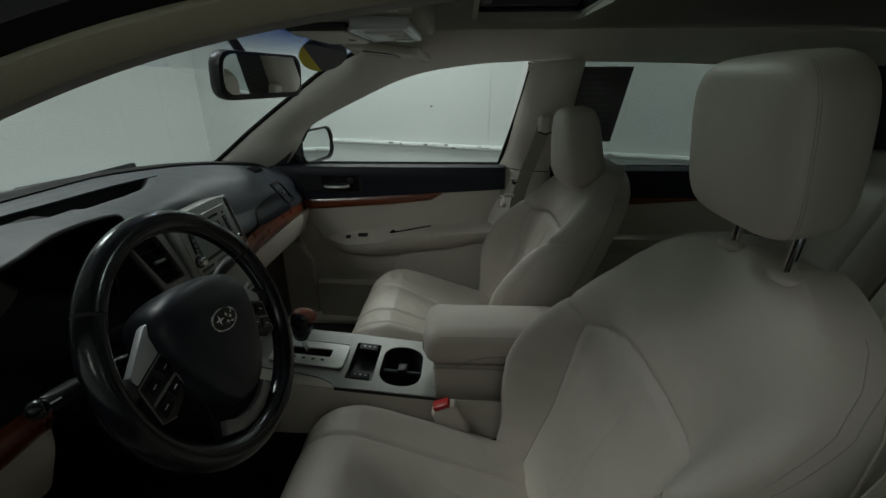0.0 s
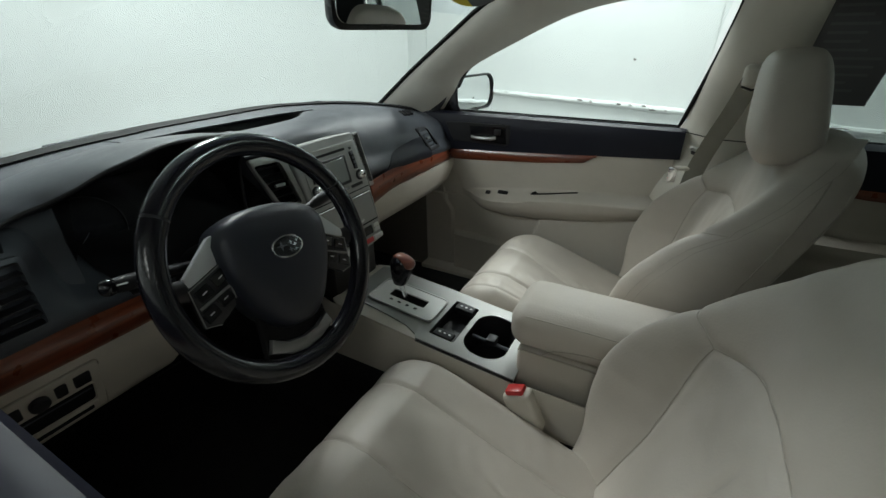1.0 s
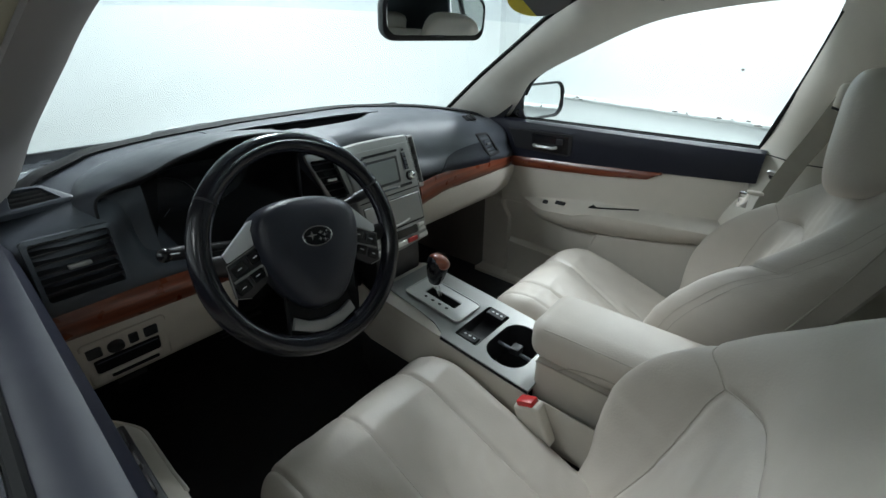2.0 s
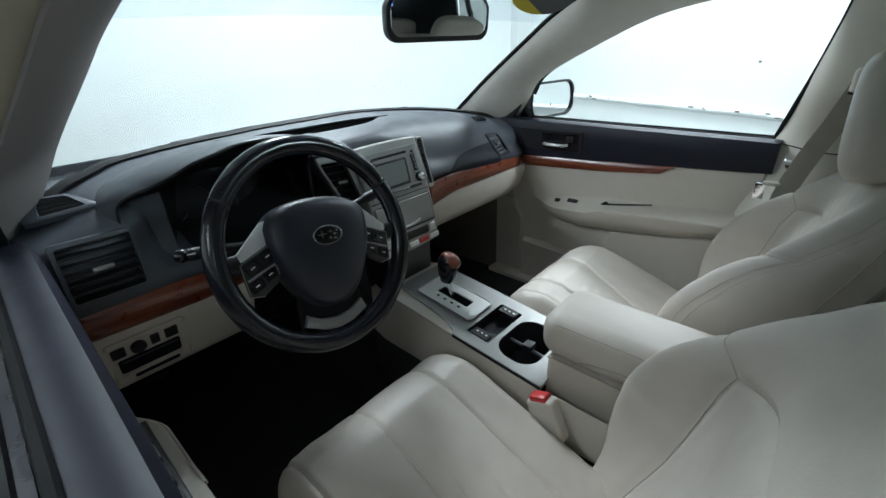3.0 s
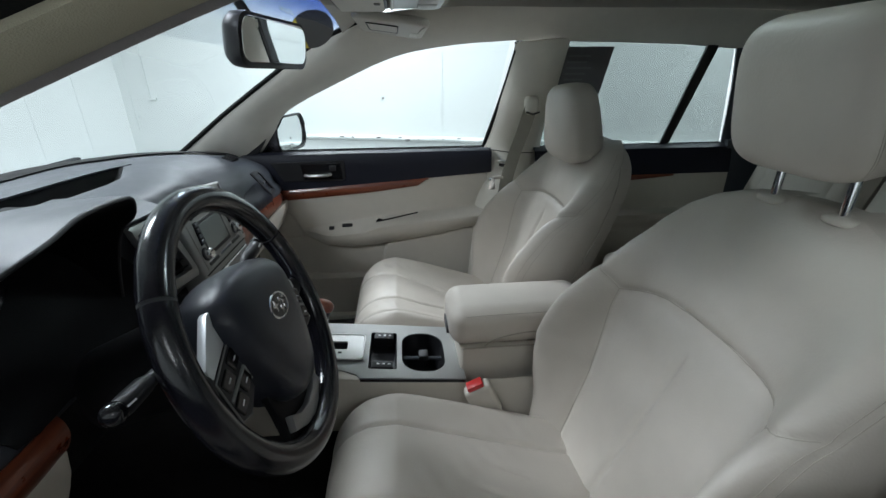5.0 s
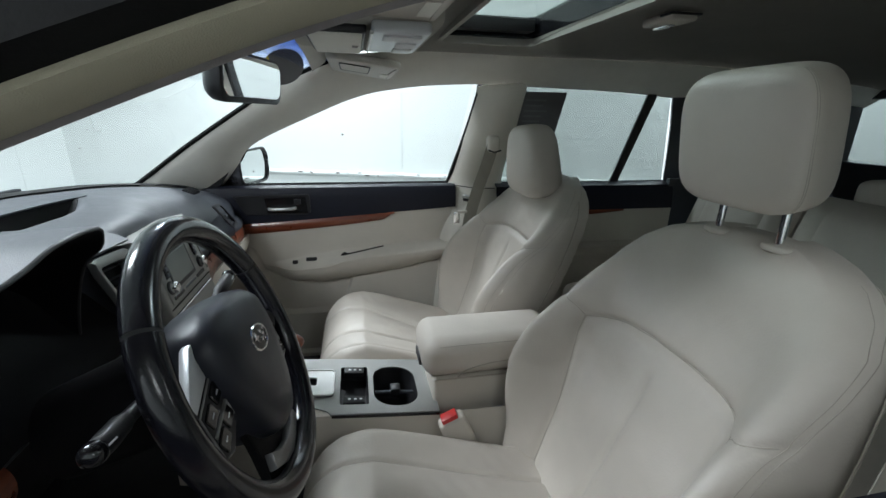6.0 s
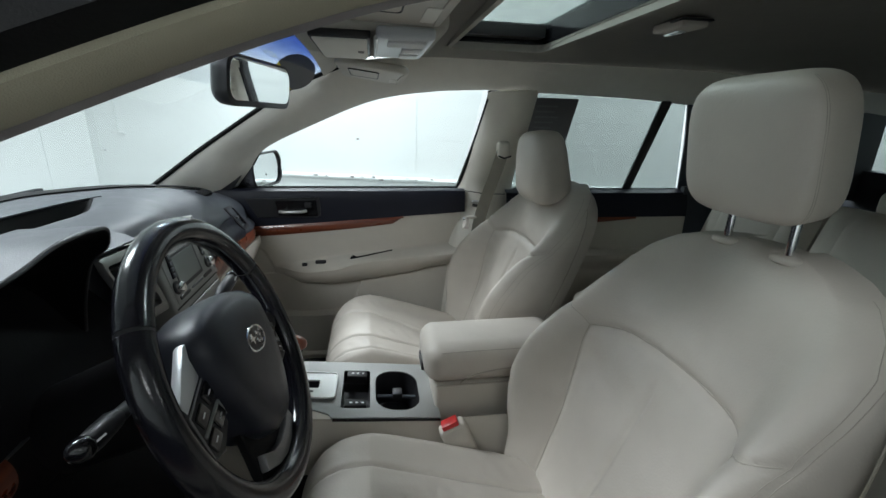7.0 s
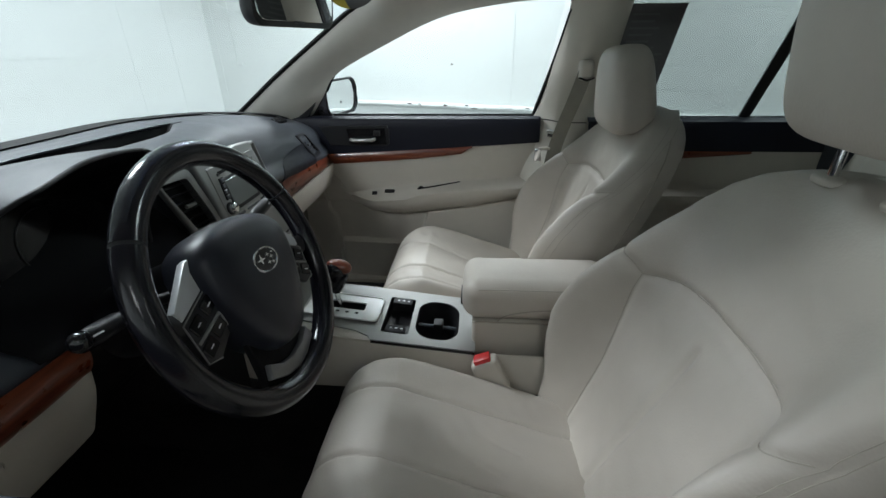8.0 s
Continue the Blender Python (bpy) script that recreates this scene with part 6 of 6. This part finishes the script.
# ---------------------------------------------------------------- mirrors, visors, overhead console
def inside_mirror():
    m = thing("rear_view_mirror", (0, 0.05, 1.31), "black rear-view mirror turned towards the driver", "mirror")
    M = frame_at((0.002, 0.045, 1.305), (0.245, -0.055, 0), (0, -0.10, 1))
    shape = []
    for x, y in rounded(0.256, 0.086, 0.028, 7):
        shape.append((x, y + 0.004 * (1 - (x / 0.125) ** 2)))
    rings = [[M @ Vector((x * f, y * f, z)) for x, y in shape] for f, z in ((0.55, -0.042), (0.85, -0.036), (0.97, -0.022), (1.0, -0.006), (0.99, 0.002), (0.95, 0.003))]
    part("housing", loft(rings), BLACK, m)
    part("mirror_glass", prism([(x * 0.93, y * 0.82 + 0.003) for x, y in shape], 0.002, 0.0006, 1, M @ Matrix.Translation((0, 0, 0.002))), MIRROR, m, "silvered mirror glass", smooth=False)
    part("stem", tube([M @ Vector((0, 0.02, -0.035)), Vector((0.0, 0.10, 1.375)), Vector((0.0, 0.115, 1.405))], [0.010, 0.009, 0.014], 10), BLACK, m)
    for k in (-0.012, 0.0, 0.012):
        part("mirror_button", prism(rounded(0.007, 0.004, 0.001), 0.002, 0, 1, M @ Matrix.Translation((k, -0.032, 0.003))), DARK, m)


inside_mirror()


def side_mirror(s):
    m = thing("side_mirror", (s * 0.86, 0.30, 1.0), "graphite door mirror with clear mirror glass", "mirror", "door mirrors")
    M = frame_at((s * 0.876, 0.255, 1.046), (1, s * -0.24, 0), (0, 0.02, 1))
    shape = [(x, y + 0.05 * x * s * 0.2) for x, y in rounded(0.235, 0.130, 0.045, 7)]
    rings = [[M @ Vector((x * f, y * f, z)) for x, y in shape] for f, z in ((0.35, -0.11), (0.7, -0.095), (0.92, -0.06), (1.02, -0.01), (1.02, 0.006), (0.97, 0.008), (0.94, -0.004))]
    part("housing", loft(rings), PAINT, m, "dark graphite housing")
    part("rim", tube([M @ Vector((x * 0.985, y * 0.985, 0.007)) for x, y in shape], 0.005, 6, True), BLACK, m)
    part("mirror_glass", prism([(x * 0.94, y * 0.94) for x, y in shape], 0.002, 0.0006, 1, M @ Matrix.Translation((0, 0, 0.0))), MIRROR, m, "silvered mirror glass", smooth=False)
    part("foot", loft([[Vector((s * x, y + a, z + b)) for a, b in ((-0.040, 0), (-0.01, 0.055), (0.045, 0.045), (0.055, -0.02), (0, -0.030))] for x, y, z in ((0.775, 0.36, 1.01), (0.82, 0.33, 1.015), (0.87, 0.29, 1.025))]), BLACK, m, "black mirror foot")


side_mirror(1)


def overhead():
    o = thing("overhead_console", (0, -0.15, 1.40), "beige overhead console with map lights", "console")
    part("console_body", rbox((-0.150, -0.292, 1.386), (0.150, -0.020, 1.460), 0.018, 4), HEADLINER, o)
    part("glasses_lid", rbox((-0.132, -0.156, 1.369), (0.088, -0.066, 1.392), 0.006, 3), PILLAR, o, "pale sunglasses lid")
    part("lid_shadow_gap", rbox((-0.136, -0.162, 1.374), (0.092, -0.061, 1.390), 0.004, 2), BLACK, o)
    part("lid_catch", rbox((-0.030, -0.150, 1.3675), (-0.010, -0.138, 1.372), 0.002, 2), KICK, o)
    part("lamp_lens", rbox((-0.150, -0.268, 1.374), (0.085, -0.170, 1.394), 0.006, 3), BRIGHT, o, "clear and silver map lamp lens")
    for x in (-0.105, -0.035, 0.035):
        part("lamp_switch", rbox((x - 0.026, -0.255, 1.370), (x + 0.026, -0.218 if x > -0.07 else -0.190, 1.378), 0.003), SATIN if x > 0 else WHITEMARK, o)
    part("lens_edge", tube([(-0.145, -0.170, 1.375), (-0.03, -0.171, 1.374), (0.08, -0.170, 1.375)], 0.0035, 8), SATIN, o, "bright lens edge")
    for s in (-1, 1):
        v = thing("sun_visor", (s * 0.33, -0.07, 1.42), "beige cloth sun visor folded up", "sun visor", "sun visors")
        if s > 0:
            M = frame_at((0.335, -0.165, 1.368), (1, 0, 0), (0, 1, 0.12))
        else:
            M = frame_at((-0.292, -0.188, 1.403), (1, 0, 0.02), (0, 1, 0.02))
        part("flap", prism([(x * (1 - 0.06 * (y > 0)), y) for x, y in rounded(0.36, 0.175, 0.035, 6)], 0.018, 0.007, 3, M @ Matrix.Translation((0, 0, -0.009))), TRIM, v)
        part("mirror_lid", prism(rounded(0.16, 0.07, 0.008), 0.003, 0.001, 1, M @ Matrix.Translation((-0.03, 0.02, -0.0112))), TRIM, v)
        part("lid_gap", tube([M @ Vector((x - 0.03, y + 0.02, -0.0105)) for x, y in rounded(0.164, 0.074, 0.009)], 0.0015, 5, True), BLACK, v)
        part("visor_label", prism(rounded(0.10, 0.022, 0.002), 0.001, 0, 1, M @ Matrix.Translation((0.06, -0.06, -0.0105))), PILLAR, v, "pale printed label", smooth=False)
        part("fold_seam", tube([M @ Vector((x, -0.070 - 0.25 * x * x, -0.0095)) for x in np.linspace(-0.16, 0.16, 12)], 0.0012, 5), THREAD, v)
        part("hinge", tube([(s * 0.125, -0.05, 1.402), (s * 0.16, -0.05, 1.400)], 0.007, 8), TRIM, v)
    t = thing("windscreen_sticker", (0.06, 0.075, 1.37), "round dark windscreen sticker with a yellow band", "sticker")
    lamp = thing("dome_lamp", (0.0, -0.80, 1.455), "small dome lamp with chrome switch in the headliner", "lamp")
    part("lens", rbox((-0.06, -0.835, 1.442), (0.04, -0.775, 1.460), 0.006, 3), TRIM, lamp)
    part("lamp_switch", rbox((-0.02, -0.815, 1.437), (0.03, -0.795, 1.446), 0.003, 2), CHROME, lamp, "chrome lamp switch")
    part("recess", rbox((-0.065, -0.84, 1.452), (-0.025, -0.77, 1.4562), 0.001), BLACK, lamp)
    M = frame_at((0.415, 0.044, 1.366), (0.24, -0.07, -0.01), (0, -0.55, 0.80))
    part("disc", prism([(0.115 * math.cos(a), 0.052 * math.sin(a)) for a in np.linspace(0, 2 * math.pi, 40, endpoint=False)], 0.001, 0, 1, M), PAPER, t, smooth=False)
    part("band", prism([(0.114 * math.cos(a), 0.051 * math.sin(a)) for a in np.linspace(math.pi - 0.25, 1.5 * math.pi + 0.15, 20)], 0.001, 0, 1, M @ Matrix.Translation((0, 0, 0.0015))), YELLOW, t, "yellow lower band", smooth=False)


overhead()


def grab_handle(s):
    h = thing("grab_handle", (s * 0.56, -0.42, 1.42), "beige folding grab handle over the door", "grab handle", "grab handles")
    part("grip", tube(cr([(s * 0.600, -0.255, 1.378), (s * 0.580, -0.285, 1.400), (s * 0.568, -0.33, 1.410), (s * 0.566, -0.38, 1.412), (s * 0.568, -0.44, 1.411), (s * 0.580, -0.475, 1.400), (s * 0.600, -0.50, 1.376)], 36), 0.011, 10), PILLAR, h)
    for y in (-0.275, -0.485):
        part("handle_foot", egg((s * 0.597, y, 1.388), (0.014, 0.020, 0.014), 0.6, 0.6, 12), PILLAR, h)


grab_handle(1)


def window_sheet():
    """Printed sheet stuck to the rear side window."""
    w = thing("window_sheet", (0.69, -0.84, 1.2), "dark printed sheet stuck to the rear window", "sheet")

    def q(y, z, d):
        return (side_x(z) - d, y, z)

    rows = [[q(-0.749 - 0.171 * a + 0.014 * (1 - k), 1.08 + 0.256 * k, 0.004) for a in np.linspace(0, 1, 4)] for k in np.linspace(0, 1, 4)]
    part("sheet", slab(rows, 0.001), PAPER, w, smooth=False)
    random.seed(4)
    for k in range(11):
        z = 1.31 - 0.019 * k
        a = 0.13 * random.uniform(0.5, 1)
        part("print_bar", slab([[q(-0.765 - b, z - c, 0.0055) for b in (0, a)] for c in (0, 0.006)], 0.0005), PRINT, w, smooth=False)


window_sheet()


def tailgate():
    t = thing("tailgate", (0, -2.3, 0.5), "dark tailgate with rear window", "tailgate", kind="structure")
    for x0, x1, z0, z1 in ((-0.75, 0.75, 0.3, 1.09), (-0.75, 0.75, 1.34, 1.45), (-0.75, -0.60, 1.09, 1.34), (0.60, 0.75, 1.09, 1.34)):
        part("panel", rbox((x0, -2.26, z0), (x1, -2.20, z1), 0.01), DARK, t)
    part("rear_window", rbox((-0.61, -2.24, 1.08), (0.61, -2.235, 1.35), 0), TINTED, t, smooth=False)


tailgate()


# ---------------------------------------------------------------- details of the room
def room_details():
    led = thing("wall_ledge", tuple(ROOM @ Vector((EAST, 0, 0.6))), "white wall ledge with chipped paint above a greyer plinth", "ledge", kind="structure")
    random.seed(7)
    edge = []
    for y in np.linspace(3.2, -6, 160):
        edge.append(ROOM @ Vector((EAST - 0.03 + random.uniform(-0.004, 0.004), y, 0.635 + random.uniform(-0.005, 0.005))))
    part("pipe", tube(edge, 0.026, 8), WALLPAINT, led)
    part("lower_wall", turned(rbox((EAST - 0.022, -6, 0.0), (EAST - 0.003, 3.2, 0.612), 0)), LOWPAINT, led, smooth=False)
    for k in range(34):
        y, r = random.uniform(-1.0, 3.0), random.choice((0.005, 0.007, 0.009, 0.016))
        part("chip", turned(egg((EAST - 0.056, y, 0.642 + random.uniform(-0.018, 0.012)), (0.004, r * random.uniform(1, 2.6), r * random.uniform(0.4, 0.8)), 0.9, 0.9, 5)), CHIPPED, led)
    j = thing("wall_joint", tuple(ROOM @ Vector((EAST, 0, 1))), "faint joints and scuffs of the painted wall", "wall joint", kind="structure")
    for y in (4.30, 0.54):
        part("joint", turned(rbox((EAST - 0.004, y - 0.005, 0.66), (EAST + 0.01, y + 0.005, HIGH), 0)), LOWPAINT, j, smooth=False)
    for z in (0.85, 1.05, 1.25, 1.45, 1.65, 1.85):
        part("joint", turned(rbox((EAST - 0.002, -6, z - 0.002), (EAST + 0.01, 0.53, z + 0.002), 0)), FAINT, j, smooth=False)
    for x in (2.55, 3.05):
        part("joint", turned(rbox((x - 0.005, NORTH - 0.004, 0.1), (x + 0.005, NORTH + 0.01, HIGH), 0)), FAINT, j, smooth=False)
    part("conduit", turned(rbox((EAST - 0.012, 4.012, 1.03), (EAST - 0.001, 4.024, 2.1), 0.003)), FAINT, j, "thin painted conduit")
    part("conduit_box", turned(rbox((EAST - 0.02, 3.93, 1.0), (EAST - 0.001, 4.03, 1.03), 0.004)), LOWPAINT, j)
    for z, x0, x1 in ((0.86, 2.6, 3.55), (0.58, 2.2, 3.3), (1.14, 1.2, 2.9), (1.42, 1.9, 3.55), (0.58, 0.4, 1.6)):
        part("joint", turned(rbox((x0, NORTH - 0.003, z - 0.002), (x1, NORTH + 0.01, z + 0.002), 0)), FAINT, j, smooth=False)
    for y, z in ((1.175, 1.028), (4.10, 1.01), (4.25, 0.80)):
        for k in range(3):
            part("scuff", turned(egg((EAST - 0.001, y + random.uniform(-0.02, 0.02), z + random.uniform(-0.02, 0.02)), (0.003, random.uniform(0.008, 0.02), random.uniform(0.004, 0.012)), 0.8, 0.8, 6)), CHIPPED if k == 0 else LOWPAINT, j)
    for k in range(3):
        part("scuff", turned(egg((1.47 + 0.02 * k, NORTH - 0.001, 0.83 - 0.01 * k), (0.015, 0.003, 0.012), 0.8, 0.8, 6)), LOWPAINT, j)
    door = thing("roller_door", tuple(ROOM @ Vector((0, SOUTH, 1))), "white ribbed roller door behind the car", "garage door", kind="structure")
    for k in range(26):
        part("slat", turned(rbox((-2.4, SOUTH, 0.1 * k + 0.004), (3.4, SOUTH + 0.04, 0.1 * k + 0.094), 0.012, 2)), WALLPAINT, door)


room_details()
